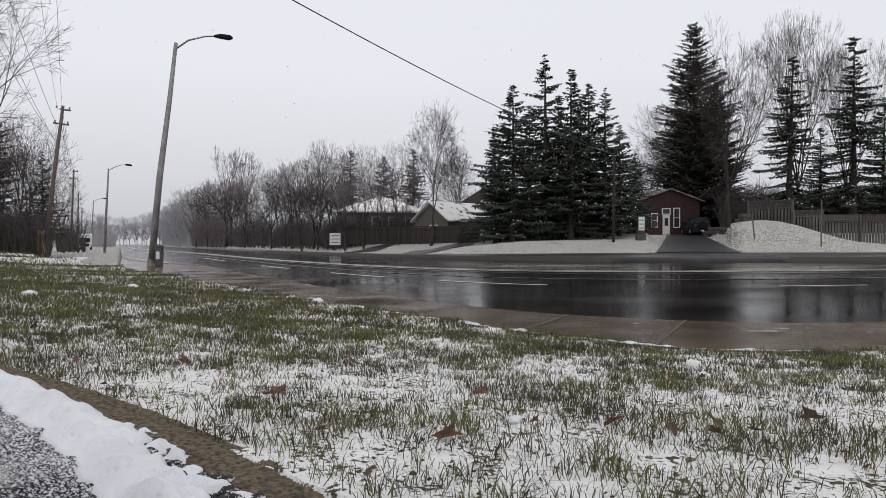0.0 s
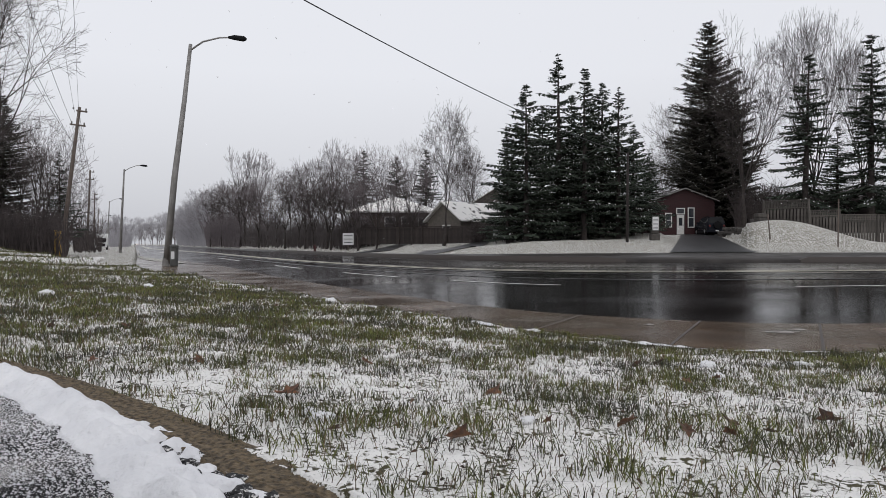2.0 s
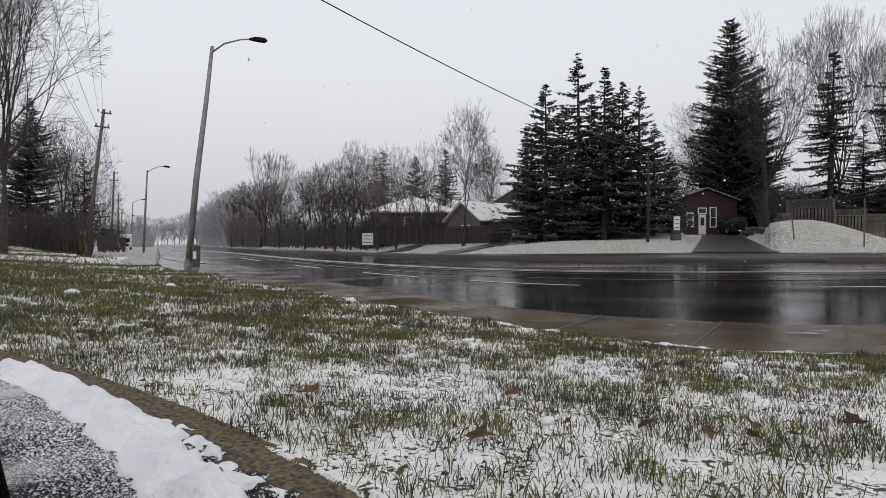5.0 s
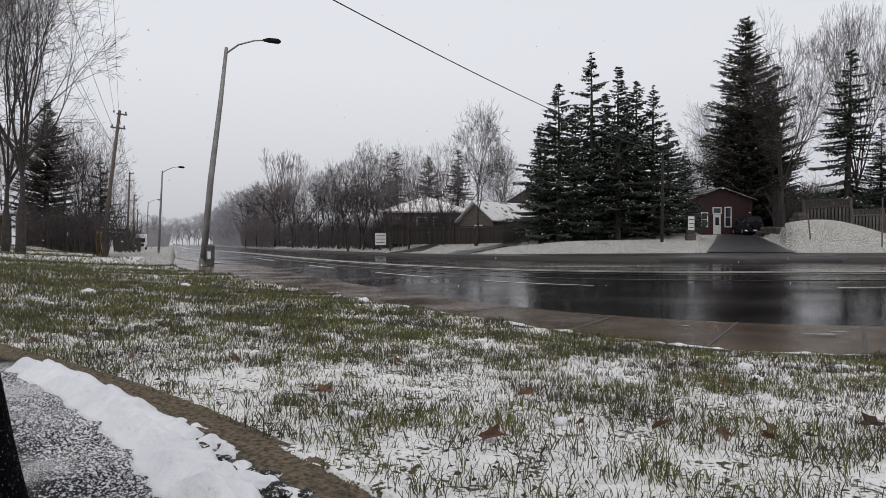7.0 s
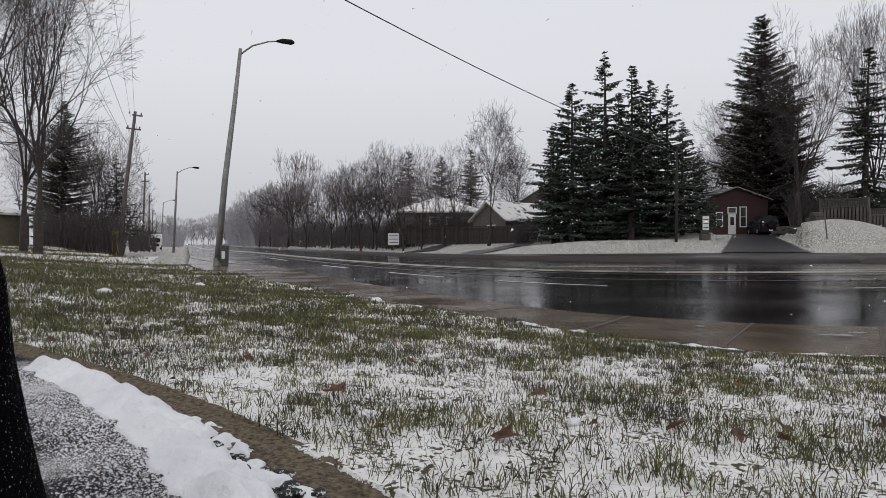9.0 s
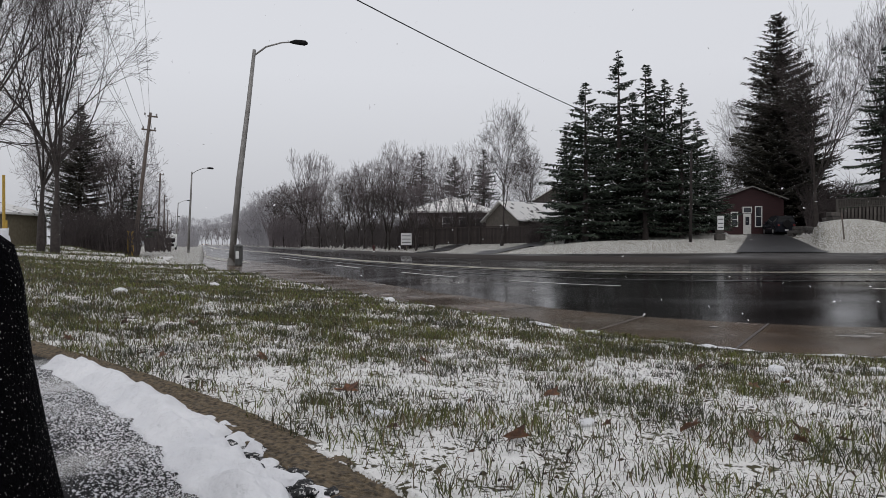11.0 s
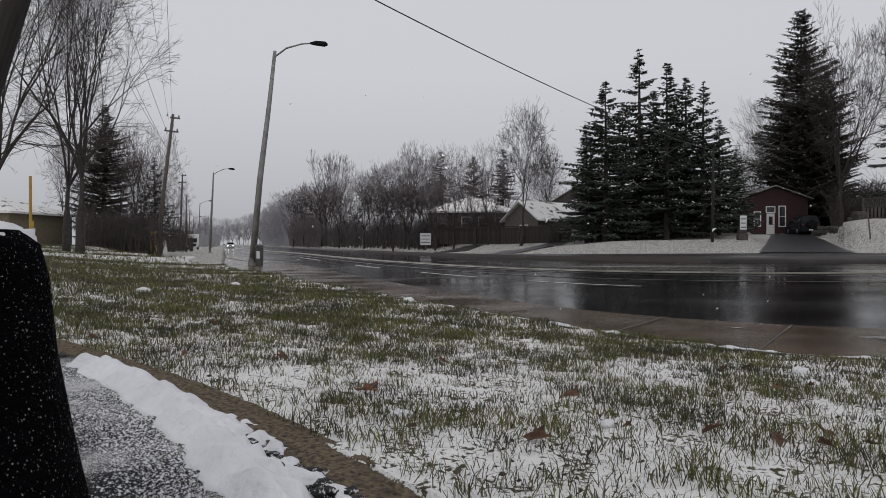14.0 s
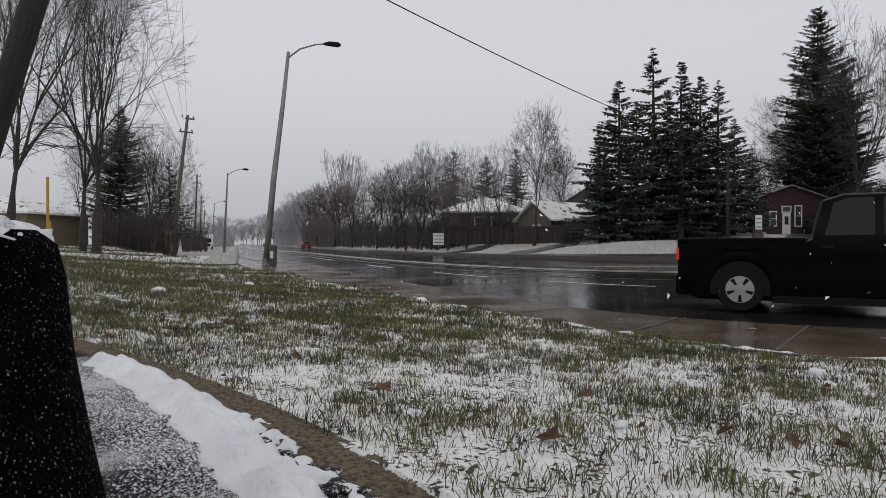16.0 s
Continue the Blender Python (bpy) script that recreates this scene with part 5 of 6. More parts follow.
# ---- vehicles ----
PAINT = {k: car_paint(k + "_paint", c) for k, c in dict(white=(0.72, 0.72, 0.72), black=(0.004, 0.004, 0.005), silver=(0.42, 0.43, 0.44), beige=(0.30, 0.28, 0.25),
                                                        red=(0.17, 0.003, 0.006), grey=(0.13, 0.14, 0.16), dark=(0.014, 0.015, 0.02), dull=(0.80, 0.80, 0.79)).items()}

# side outlines as fractions of length and height: nose to tail over the top; then the glasshouse
STYLES = {
    "sedan": dict(top=[(0.0, .30), (0.0, .47), (.02, .52), (.22, .60), (.30, .64), (.42, .96), (.50, 1.0), (.64, .99), (.72, .94), (.84, .68), (.97, .64), (1.0, .56), (1.0, .30)],
                  glass=[(.325, .66), (.43, .93), (.50, .955), (.64, .95), (.70, .90), (.80, .68)], screen=((.30, .65), (.42, .955)), rear=((.84, .69), (.725, .935)), cut=(.51, .535)),
    "suv": dict(top=[(0.0, .26), (0.0, .50), (.03, .56), (.22, .60), (.27, .63), (.38, .95), (.45, .99), (.70, 1.0), (.92, .97), (.97, .64), (1.0, .58), (1.0, .26)],
                glass=[(.30, .645), (.39, .92), (.46, .945), (.70, .95), (.90, .92), (.93, .65)], screen=((.275, .64), (.38, .94)), rear=((.972, .64), (.925, .95)), cut=(.52, .54)),
    "cuv": dict(top=[(0.0, .28), (0.0, .50), (.03, .56), (.21, .62), (.26, .65), (.40, .96), (.47, 1.0), (.68, .99), (.84, .93), (.965, .68), (1.0, .60), (1.0, .28)],
                glass=[(.29, .665), (.405, .925), (.47, .955), (.68, .945), (.82, .88), (.90, .70)], screen=((.262, .655), (.40, .95)), rear=((.962, .69), (.845, .925)), cut=(.53, .55)),
    "hatch": dict(top=[(0.0, .26), (0.0, .44), (.03, .52), (.12, .58), (.24, .63), (.40, .93), (.50, .995), (.60, .99), (.75, .92), (.88, .76), (.96, .60), (1.0, .52), (1.0, .26)],
                  glass=[(.285, .645), (.41, .90), (.50, .945), (.60, .94), (.73, .87), (.82, .70)], screen=((.245, .635), (.40, .925)), rear=((.955, .62), (.76, .905)), cut=(.56, .58)),
    "pickup": dict(top=[(0.0, .30), (0.0, .54), (.02, .58), (.25, .61), (.30, .64), (.37, .96), (.43, 1.0), (.57, 1.0), (.62, .95), (.645, .62), (.66, .60), (1.0, .60), (1.0, .30)],
                   glass=[(.325, .655), (.38, .93), (.43, .96), (.56, .96), (.595, .92), (.615, .65)], screen=((.30, .65), (.37, .95)), rear=((.643, .65), (.622, .94)), cut=(.48, .50)),
}


def wheel(parent, x, y, r, w, rim="rim"):
    sg = 1 if y > 0 else -1
    h = holder("wheel", Matrix.Translation((x, y, r)))
    h.parent = parent
    ty = Shape().disc_y(0, 0, r * 0.94, -w / 2, -w / 2 + 0.02, 24, r).disc_y(0, 0, r, -w / 2 + 0.02, w / 2 - 0.02, 24).disc_y(0, 0, r, w / 2 - 0.02, w / 2, 24, r * 0.94)
    part("tyre", ty, "tyre", h)
    rm = Shape().disc_y(0, 0, r * 0.60, sg * (w / 2), sg * (w / 2 + 0.012), 20).disc_y(0, 0, r * 0.16, sg * (w / 2 + 0.012), sg * (w / 2 + 0.03), 10)
    part("rim", rm, rim, h)
    c, b, p, q = sg * (w / 2 + 0.0145), r * 0.09, r * 0.25, r * 0.56
    gap = Shape().add([(p, c, b * 0.5), (q, c, b), (q, c, -b), (p, c, -b * 0.5)], [(0, 1, 2, 3)]).mesh("spoke_gap")
    for k in range(5):
        part("spoke_gap", gap, "trim", h, at=Matrix.Rotation(k * math.tau / 5 + 0.3, 4, "Y"))
    return h


def slab(pts, y0, y1):
    """An outline in the side plane, pushed from y0 to y1."""
    n = len(pts)
    return Shape().add([(x, y0, z) for x, z in pts] + [(x, y1, z) for x, z in pts],
                       [tuple(range(n)), tuple(range(2 * n - 1, n - 1, -1))] + [(i, (i + 1) % n, n + (i + 1) % n, n + i) for i in range(n)])


def car(style, paint, L, W, H, label, lit=True, name="car", wheel_r=0.33, category="car", rim="rim"):
    """Nose towards +x, centred on its own footprint, wheels on z = 0."""
    st = STYLES[style]
    t = holder(name, Matrix())
    fx = lambda f: L * (0.5 - f)
    top = [(fx(a), b * H) for a, b in st["top"]]
    g = 0.17
    wf, wr = L * (0.5 - 0.19), L * (0.5 - 0.79)
    if style == "suv":
        wr = L * (0.5 - 0.78)
    if style == "pickup":
        wr = L * (0.5 - 0.825)

    hw = W / 2
    belt = 0.62 * H

    def width_at(x, z):
        k = hw
        if z > belt:
            k = hw - (z - belt) / (H - belt) * 0.17 * W * 0.85
        end = abs(x) / (L / 2)
        if end > 0.86:
            k *= 1 - 2.0 * (end - 0.86) ** 1.4
        return k

    # the shell: cross-sections from nose to tail, cut away over the wheels
    reach = wheel_r + 0.07
    roofline = st["top"][1:-1]
    xs = sorted({round(x, 3) for x in [p[0] for p in top] + [L * (0.5 - k / 34) for k in range(35)] + [fx(0.006), fx(0.994)]
                 + [cx + reach * math.cos(math.pi * k / 10) * 0.999 for cx in (wf, wr) for k in range(11)] + [cx + q * (reach + 0.01) for cx in (wf, wr) for q in (-1, 1)]}, reverse=True)
    sh = Shape()
    for x in xs:
        zt = float(np.interp(0.5 - x / L, [a for a, _ in roofline], [b for _, b in roofline])) * H
        zb = g + 0.10 * max(0.0, (abs(x) / (L / 2) - 0.9) / 0.1)
        for cx in (wf, wr):
            if abs(x - cx) < reach:
                zb = max(zb, wheel_r + math.sqrt(reach ** 2 - (x - cx) ** 2) - 0.02)
        nose = max(0.0, (abs(x) / (L / 2) - 0.985) / 0.015)
        zt -= 0.03 * nose
        zs = min(belt, zt - 0.04)
        wd = width_at(x, 0.0) - 0.03 * nose
        half = [(0.0, zb), (wd * 0.86, zb)] + [(wd * k, zb + f * (zs - zb)) for k, f in ((0.965, 0.05), (0.988, 0.22), (1.0, 0.48), (0.99, 0.66), (1.004, 0.74), (1.0, 0.97))]
        for f in (0.2, 0.5, 0.8, 0.95):
            z = zs + f * (zt - zs)
            half.append((width_at(x, z) - 0.03 * nose - (0.012 if f > 0.9 else 0.0), z))
        we = width_at(x, zt) - 0.03 * nose
        half += [(we - 0.05, zt - 0.004), (we * 0.6, zt + 0.012), (0.0, zt + 0.018)]
        sh.v += [(x, y, z) for y, z in half] + [(x, -y, z) for y, z in half[-2:0:-1]]
    ring = len(sh.v) // len(xs)
    for i in range(len(xs) - 1):
        for k in range(ring):
            a, b = i * ring + k, i * ring + (k + 1) % ring
            sh.f.append((a, b, b + ring, a + ring))
    sh.f += [tuple(range(ring)), tuple(len(sh.v) - 1 - k for k in range(ring))]
    me = sh.mesh("body", True)
    me.set_sharp_from_angle(angle=radians(32))
    body = part("body", me, PAINT[paint], t)
    for sgn in (-1, 1):
        gl = [(fx(a), b * H) for a, b in st["glass"]]
        c0, c1 = fx(st["cut"][0]), fx(st["cut"][1])
        edges_x = [gl[0][0], c0, c1, gl[-1][0]]
        if style == "suv":
            edges_x = [gl[0][0], c0, c1, fx(0.70), fx(0.735), gl[-1][0]]

        def top_z(x):
            return float(np.interp(-x, [-p[0] for p in gl], [p[1] for p in gl]))

        def low_z(x):
            return float(np.interp(-x, [-gl[0][0], -gl[-1][0]], [gl[0][1], gl[-1][1]]))

        for k in range(0, len(edges_x), 2):
            xa, xb = edges_x[k], edges_x[k + 1]
            poly = [(xa, low_z(xa)), (xa, top_z(xa))] + [p for p in gl if xb + 0.01 < p[0] < xa - 0.01] + [(xb, top_z(xb)), (xb, low_z(xb))]
            poly = [p for q, p in enumerate(poly) if q == 0 or abs(p[0] - poly[q - 1][0]) + abs(p[1] - poly[q - 1][1]) > 0.01]
            sh = Shape()
            m = len(poly)
            ys = [sgn * (width_at(0, z) + 0.008) for _, z in poly]
            sh.add([(x, y, z) for (x, z), y in zip(poly, ys)] + [(x, y - sgn * 0.03, z) for (x, z), y in zip(poly, ys)],
                   [tuple(range(m)), tuple(range(2 * m - 1, m - 1, -1))] + [(i, (i + 1) % m, m + (i + 1) % m, m + i) for i in range(m)])
            part("side_window", sh, "glass_dark", t, "dark side window")
        for cx in (wf, wr):
            arc = [(cx + (wheel_r + 0.085) * math.cos(a), wheel_r + (wheel_r + 0.085) * math.sin(a)) for a in [math.radians(-12 + 204 * q / 14) for q in range(15)]]
            part("wheel_arch", slab(arc, sgn * (hw - 0.2), sgn * (hw + 0.006)), "trim", t, "black wheel arch")
        mx = fx(st["glass"][0][0]) - 0.12
        part("wing_mirror", Shape().box(mx - 0.07, sgn * hw * 0.98, belt + 0.03, mx + 0.07, sgn * (hw * 0.98 + 0.18), belt + 0.18), PAINT[paint], t, bevel=0.03)
        part("sill", Shape().box(wr + wheel_r + 0.1, sgn * (hw - 0.02), g - 0.02, wf - wheel_r - 0.1, sgn * (hw + 0.012), g + 0.08), "trim", t, "black sill trim")
        if style in ("cuv", "suv"):
            part("side_moulding", Shape().box(wr + wheel_r + 0.14, sgn * (hw - 0.01), 0.31 * H, wf - wheel_r - 0.14, sgn * (hw + 0.014), 0.31 * H + 0.04), "chrome" if not lit or paint == "silver" else "trim", t, "thin side moulding")
            part("lower_cladding", Shape().box(wr + wheel_r + 0.11, sgn * (hw - 0.03), g + 0.085, wf - wheel_r - 0.11, sgn * (hw + 0.010), g + 0.20), "trim", t, "dark lower cladding")
        for dx in (0.0, (wr - wf) * 0.36):
            seam = fx(st["cut"][0]) - 0.03 + (wf - wheel_r - 0.2 - fx(st["cut"][0]) if dx == 0.0 else 0.0)
            part("door_seam", Shape().box(seam - 0.003, sgn * (hw - 0.03), g + 0.2, seam + 0.003, sgn * (hw + 0.004), belt - 0.02), "trim", t)
        for cx in (0.33, 0.52):
            hx2 = fx(st["cut"][0]) + (0.12 if cx < 0.5 else -0.75)
            part("door_handle", Shape().box(hx2 - 0.0, sgn * (hw - 0.005), belt - 0.12, hx2 + 0.16, sgn * (hw + 0.03), belt - 0.08), "trim", t)
        lx = fx(0.0)
        part("headlight", Shape().box(lx - 0.30, sgn * hw * 0.60, 0.40 * H, lx + 0.018, sgn * hw * 0.865, 0.40 * H + 0.12), "headlight" if lit else "lamp_glass", t, "lit headlamp" if lit else "", bevel=0.02)
        part("tail_light", Shape().box(fx(1.0) - 0.018, sgn * hw * 0.66, 0.44 * H, fx(1.0) + 0.14, sgn * hw * 0.875, 0.44 * H + 0.18), "taillight" if lit else "tail_glass", t, "red tail lamp", bevel=0.02)
    for nm, key in (("windscreen", "screen"), ("rear_screen", "rear")):
        (a0, b0), (a1, b1) = st[key]
        p, q = (fx(a0), b0 * H), (fx(a1), b1 * H)
        nx, nz = (q[1] - p[1]), -(q[0] - p[0])
        ln = math.hypot(nx, nz)
        nx, nz = nx / ln, nz / ln
        if (nm == "windscreen") != (nx > 0):
            nx, nz = -nx, -nz
        wa, wb = width_at(0, p[1]) - 0.09, width_at(0, q[1]) - 0.08
        o = 0.03
        sh = Shape().add([(p[0] + nx * o, -wa, p[1] + nz * o), (p[0] + nx * o, wa, p[1] + nz * o), (q[0] + nx * o, wb, q[1] + nz * o), (q[0] + nx * o, -wb, q[1] + nz * o),
                          (p[0] - nx * 0.02, -wa, p[1] - nz * 0.02), (p[0] - nx * 0.02, wa, p[1] - nz * 0.02), (q[0] - nx * 0.02, wb, q[1] - nz * 0.02), (q[0] - nx * 0.02, -wb, q[1] - nz * 0.02)],
                         [(0, 1, 2, 3), (4, 7, 6, 5), (0, 4, 5, 1), (1, 5, 6, 2), (2, 6, 7, 3), (3, 7, 4, 0)])
        part(nm, sh, "glass_dark", t, "dark glass")
    lx = fx(0.0)
    part("grille", Shape().box(lx - 0.05, -hw * 0.52, 0.36 * H, lx + 0.015, hw * 0.52, 0.36 * H + 0.16), "trim", t, "dark grille with bright bars", bevel=0.01)
    part("lower_intake", Shape().box(lx - 0.05, -hw * 0.6, 0.17 * H, lx + 0.047, hw * 0.6, 0.17 * H + 0.10), "trim", t, "dark lower air intake", bevel=0.01)
    part("grille_bar", Shape().box(lx + 0.012, -hw * 0.5, 0.36 * H + 0.07, lx + 0.024, hw * 0.5, 0.36 * H + 0.09), "chrome", t)
    part("front_bumper", Shape().box(lx - 0.25, -hw * 0.87, g + 0.02, lx + 0.04, hw * 0.87, 0.30 * H), PAINT[paint], t, bevel=0.06)
    part("rear_bumper", Shape().box(fx(1.0) - 0.04, -hw * 0.87, g + 0.04, fx(1.0) + 0.2, hw * 0.87, 0.31 * H), PAINT[paint], t, bevel=0.06)
    for x, s in ((lx + 0.045, 1), (fx(1.0) - 0.045, -1)):
        part("number_plate", Shape().box(x - 0.004, -0.16, 0.33, x + 0.004, 0.16, 0.44), "plate", t)
    part("underbody", Shape().box(fx(0.93), -hw * 0.8, g - 0.01, fx(0.07), hw * 0.8, g + 0.25), "trim", t)
    for x in (wf, wr):
        for sgn in (-1, 1):
            wheel(t, x, sgn * (hw - 0.092), wheel_r, 0.21, rim)
    if style == "suv":
        for sgn in (-1, 1):
            part("roof_rail", Shape().tube([(fx(.45), sgn * hw * 0.66, H * 0.99), (fx(.52), sgn * hw * 0.66, H + 0.03), (fx(.82), sgn * hw * 0.66, H + 0.03), (fx(.90), sgn * hw * 0.66, H * 0.97)], [0.02] * 4, 5), "trim", t)
    if style == "pickup":
        part("bed_floor", Shape().box(fx(0.97), -hw * 0.84, 0.602 * H, fx(0.67), hw * 0.84, 0.61 * H), "trim", t, "dark open load bed")
        for sgn in (-1, 1):
            part("bed_rail", Shape().box(fx(0.995), sgn * hw * 0.84, 0.595 * H, fx(0.66), sgn * hw * 0.98, 0.635 * H), PAINT[paint], t, bevel=0.02)
        part("tailgate", Shape().box(fx(1.0) - 0.01, -hw * 0.84, 0.45 * H, fx(0.985), hw * 0.84, 0.635 * H), PAINT[paint], t, bevel=0.02)
    return tagged(t, label, category, "vehicles on the road")


def bus(label):
    L, W, H = 12.2, 2.55, 3.0
    t = holder("bus", Matrix())
    part("body", Shape().box(-L / 2, -W / 2, 0.32, L / 2, W / 2, H), PAINT["dull"], t, "grimy white body", bevel=0.10)
    part("roof_unit", Shape().box(-L / 2 + 0.4, -W * 0.36, H - 0.02, -L / 2 + 2.6, W * 0.36, H + 0.16), PAINT["dull"], t, bevel=0.05)
    for sgn in (-1, 1):
        y0, y1 = sorted((sgn * (W / 2 + 0.008), sgn * (W / 2 - 0.02)))
        stripe = [(L / 2 - 0.02, 0.75), (-1.6, 0.75), (-2.6, 1.12), (-L / 2 + 0.02, 1.12), (-L / 2 + 0.02, 1.44), (-2.7, 1.44), (-1.7, 1.04), (L / 2 - 0.02, 1.04)]
        part("stripe", slab(stripe, y0, y1), M["bus_red"], t, "red stripe stepping up to the rear")
        for k in range(7):
            x0 = -L / 2 + 1.35 + k * 1.52
            z0, z1 = (1.52, 2.58) if k < 2 else (1.22, 2.46)
            w = 1.32 if k < 6 else 0.95
            wn_ = part("window", Shape().box(x0, y0, z0, x0 + w, y1, z1), "glass_dark", t, "dark window")
            part("window_seal", Shape().box(x0, y0 - 0.004 * (sgn < 0), z1 - 0.42, x0 + w, y1 + 0.004 * (sgn > 0), z1 - 0.39), "trim", wn_)
            if k in (0, 1, 3):
                part("interior_lamp", Shape().box(x0 + 0.12, y0 - 0.003 * (sgn < 0), z1 - 0.17, x0 + w - 0.12, y1 + 0.003 * (sgn > 0), z1 - 0.12), M["strip_light"], wn_, "lit strip lamp seen in the window")
        for k in range(6):
            part("louvre", Shape().box(-L / 2 + 0.35, y0 - 0.006 * (sgn < 0), 0.52 + 0.09 * k, -L / 2 + 1.4, y1 + 0.006 * (sgn > 0), 0.58 + 0.09 * k), "trim", t, "dark engine louvre")
        for x in (0.2, 2.2, -1.3):
            part("panel_seam", Shape().box(x - 0.015, y0 - 0.002, 0.36, x + 0.015, y1 + 0.002, 0.74), "trim", t)
        part("wing_mirror", Shape().box(L / 2 - 0.05, sgn * (W / 2 + 0.02), 1.9, L / 2 + 0.08, sgn * (W / 2 + 0.25), 2.3), "trim", t, bevel=0.02)
        part("tail_light", Shape().box(-L / 2 - 0.02, sgn * W * 0.36, 0.8, -L / 2 + 0.04, sgn * W * 0.44, 1.2), "taillight", t)
        part("headlight", Shape().box(L / 2 - 0.04, sgn * W * 0.3, 0.7, L / 2 + 0.02, sgn * W * 0.44, 0.9), "headlight", t)
        for x in (-L / 2 + 2.9, L / 2 - 1.6):
            arc = [(x + 0.58 * math.cos(a), 0.48 + 0.58 * math.sin(a)) for a in [math.radians(-14 + 208 * q / 16) for q in range(17)]]
            part("wheel_arch", slab(arc, sgn * (W / 2 - 0.2), sgn * (W / 2 + 0.012)), "trim", t, "black wheel arch")
            wheel(t, x, sgn * (W / 2 - 0.12), 0.48, 0.28, "dull_rim")
    part("rear_window", Shape().box(-L / 2 - 0.01, -W * 0.38, 1.6, -L / 2 + 0.05, W * 0.38, 2.4), "glass_dark", t)
    part("rear_panel", Shape().box(-L / 2 - 0.012, -W * 0.33, 0.7, -L / 2 + 0.05, W * 0.33, 1.4), "trim", t, "black louvred engine panel")
    part("rear_bumper", Shape().box(-L / 2 - 0.16, -W * 0.48, 0.36, -L / 2 - 0.015, W * 0.48, 0.62), "trim", t, bevel=0.03)
    part("front_bumper", Shape().box(L / 2 + 0.015, -W * 0.48, 0.34, L / 2 + 0.14, W * 0.48, 0.6), "trim", t, bevel=0.03)
    part("windscreen", Shape().box(L / 2 - 0.05, -W * 0.44, 1.2, L / 2 + 0.012, W * 0.44, 2.5), "glass_dark", t)
    part("display", Shape().box(L / 2 - 0.05, -W * 0.36, 2.56, L / 2 + 0.012, W * 0.36, 2.84), "trim", t)
    return tagged(t, label, "bus", "vehicles on the road")


M["strip_light"] = material("strip_light", (0.9, 0.9, 0.7), 0.4, emit=(1.0, 0.95, 0.6, 0.8))
M["bus_red"] = material("red_stripe", (0.50, 0.07, 0.03), 0.4, (0.36, 0.05, 0.03), 4)


def flatbed(label):
    t = car("pickup", "white", 6.7, 2.05, 2.05, label, True, "flatbed_truck", 0.40, "truck")
    part("platform", Shape().box(-3.45, -1.12, 1.30, -0.95, 1.12, 1.42), "trim", t, "black flat load platform", bevel=0.01)
    part("headboard", Shape().box(-0.98, -1.1, 1.425, -0.92, 1.1, 2.25), "trim", t, "black headboard")
    part("snow_load", Shape().box(-2.9, -0.6, 1.425, -1.6, 0.6, 1.75), "snow", t, "white load under snow", bevel=0.1)
    for s in (-1, 1):
        part("stake", Shape().box(-3.4, s * 1.06, 1.425, -3.32, s * 1.12, 1.9), "trim", t)
    return t


def parked_truck(u, d, label):
    t = holder("parked_truck", Matrix.Translation((east(u, d), d, 0.1)) @ Matrix.Rotation(radians(-68), 4, "Z"))
    part("cab", Shape().box(1.2, -1.0, 0.4, 3.0, 1.0, 2.3), PAINT["dull"], t, bevel=0.15)
    part("cargo_box", Shape().box(-3.2, -1.15, 0.6, 1.15, 1.15, 2.9), PAINT["dull"], t, bevel=0.05)
    part("windscreen", Shape().box(2.97, -0.85, 1.35, 3.02, 0.85, 2.1), "glass_dark", t)
    part("grille", Shape().box(2.97, -0.7, 0.6, 3.03, 0.7, 1.1), "trim", t)
    for s in (-1, 1):
        part("headlight", Shape().box(2.98, s * 0.75, 0.75, 3.04, s * 0.95, 0.95), "lamp_glass", t)
        for x in (2.1, -2.0):
            wheel(t, x, s * 0.95, 0.42, 0.25)
    return tagged(t, label, "truck")


parked_truck(262, 128, "pale parked delivery truck far along the road")

# parked off-roader before the red house, seen from behind
pk = car("suv", "dark", 4.2, 1.75, 1.75, "dark parked off-roader with a spare wheel by the red house", False, "parked_car")
px, pd = east(1336, 66), 66.0
pk.matrix_basis = Matrix.Translation((px, pd, land(px, pd) + 0.02)) @ Matrix.Rotation(radians(84), 4, "Z")
part("spare_wheel", Shape().tube([(-2.12, 0, 0.95), (-2.34, 0, 0.95)], [0.34, 0.34], 20), "tyre", pk, "spare wheel on the tailgate")
pk2 = car("suv", "dark", 4.6, 1.85, 1.7, "dark car parked under the spruces", False, "parked_car")
px = east(1090, 60)
pk2.matrix_basis = Matrix.Translation((px, 62, land(px, 62) + 0.02)) @ Matrix.Rotation(radians(8), 4, "Z")


def lane_at(s, u):
    """The lane's share of the road, which runs closer to the centre line west of the bend."""
    if u > 1:
        return u
    return u + (1 - u) * float(np.interp(s, [40, 56, 76], [0.25, 0.25, 0.0]))


def s_at(col, u):
    """Where along a lane a bearing meets it."""
    lo, hi = 24.0, NS - 1.0
    for _ in range(40):
        mid = (lo + hi) / 2
        x, y, _z = road_place(mid, lane_at(mid, u))
        if 784 + F * x / y < col:
            lo = mid
        else:
            hi = mid
    return lo


def lane_pose(s, u, way):
    u = lane_at(s, u)
    x, y, z = road_place(s, u)
    x2, y2, _ = road_place(min(s + 0.6, NS - 1), u)
    x1, y1, _ = road_place(max(s - 0.6, 0), u)
    a = math.atan2(y2 - y1, x2 - x1) - 0.7 * max(0.0, math.atan2(x, y)) + (0 if way > 0 else math.pi)
    return Matrix.Translation((x, y, z + 0.005)) @ Matrix.Rotation(a, 4, "Z")


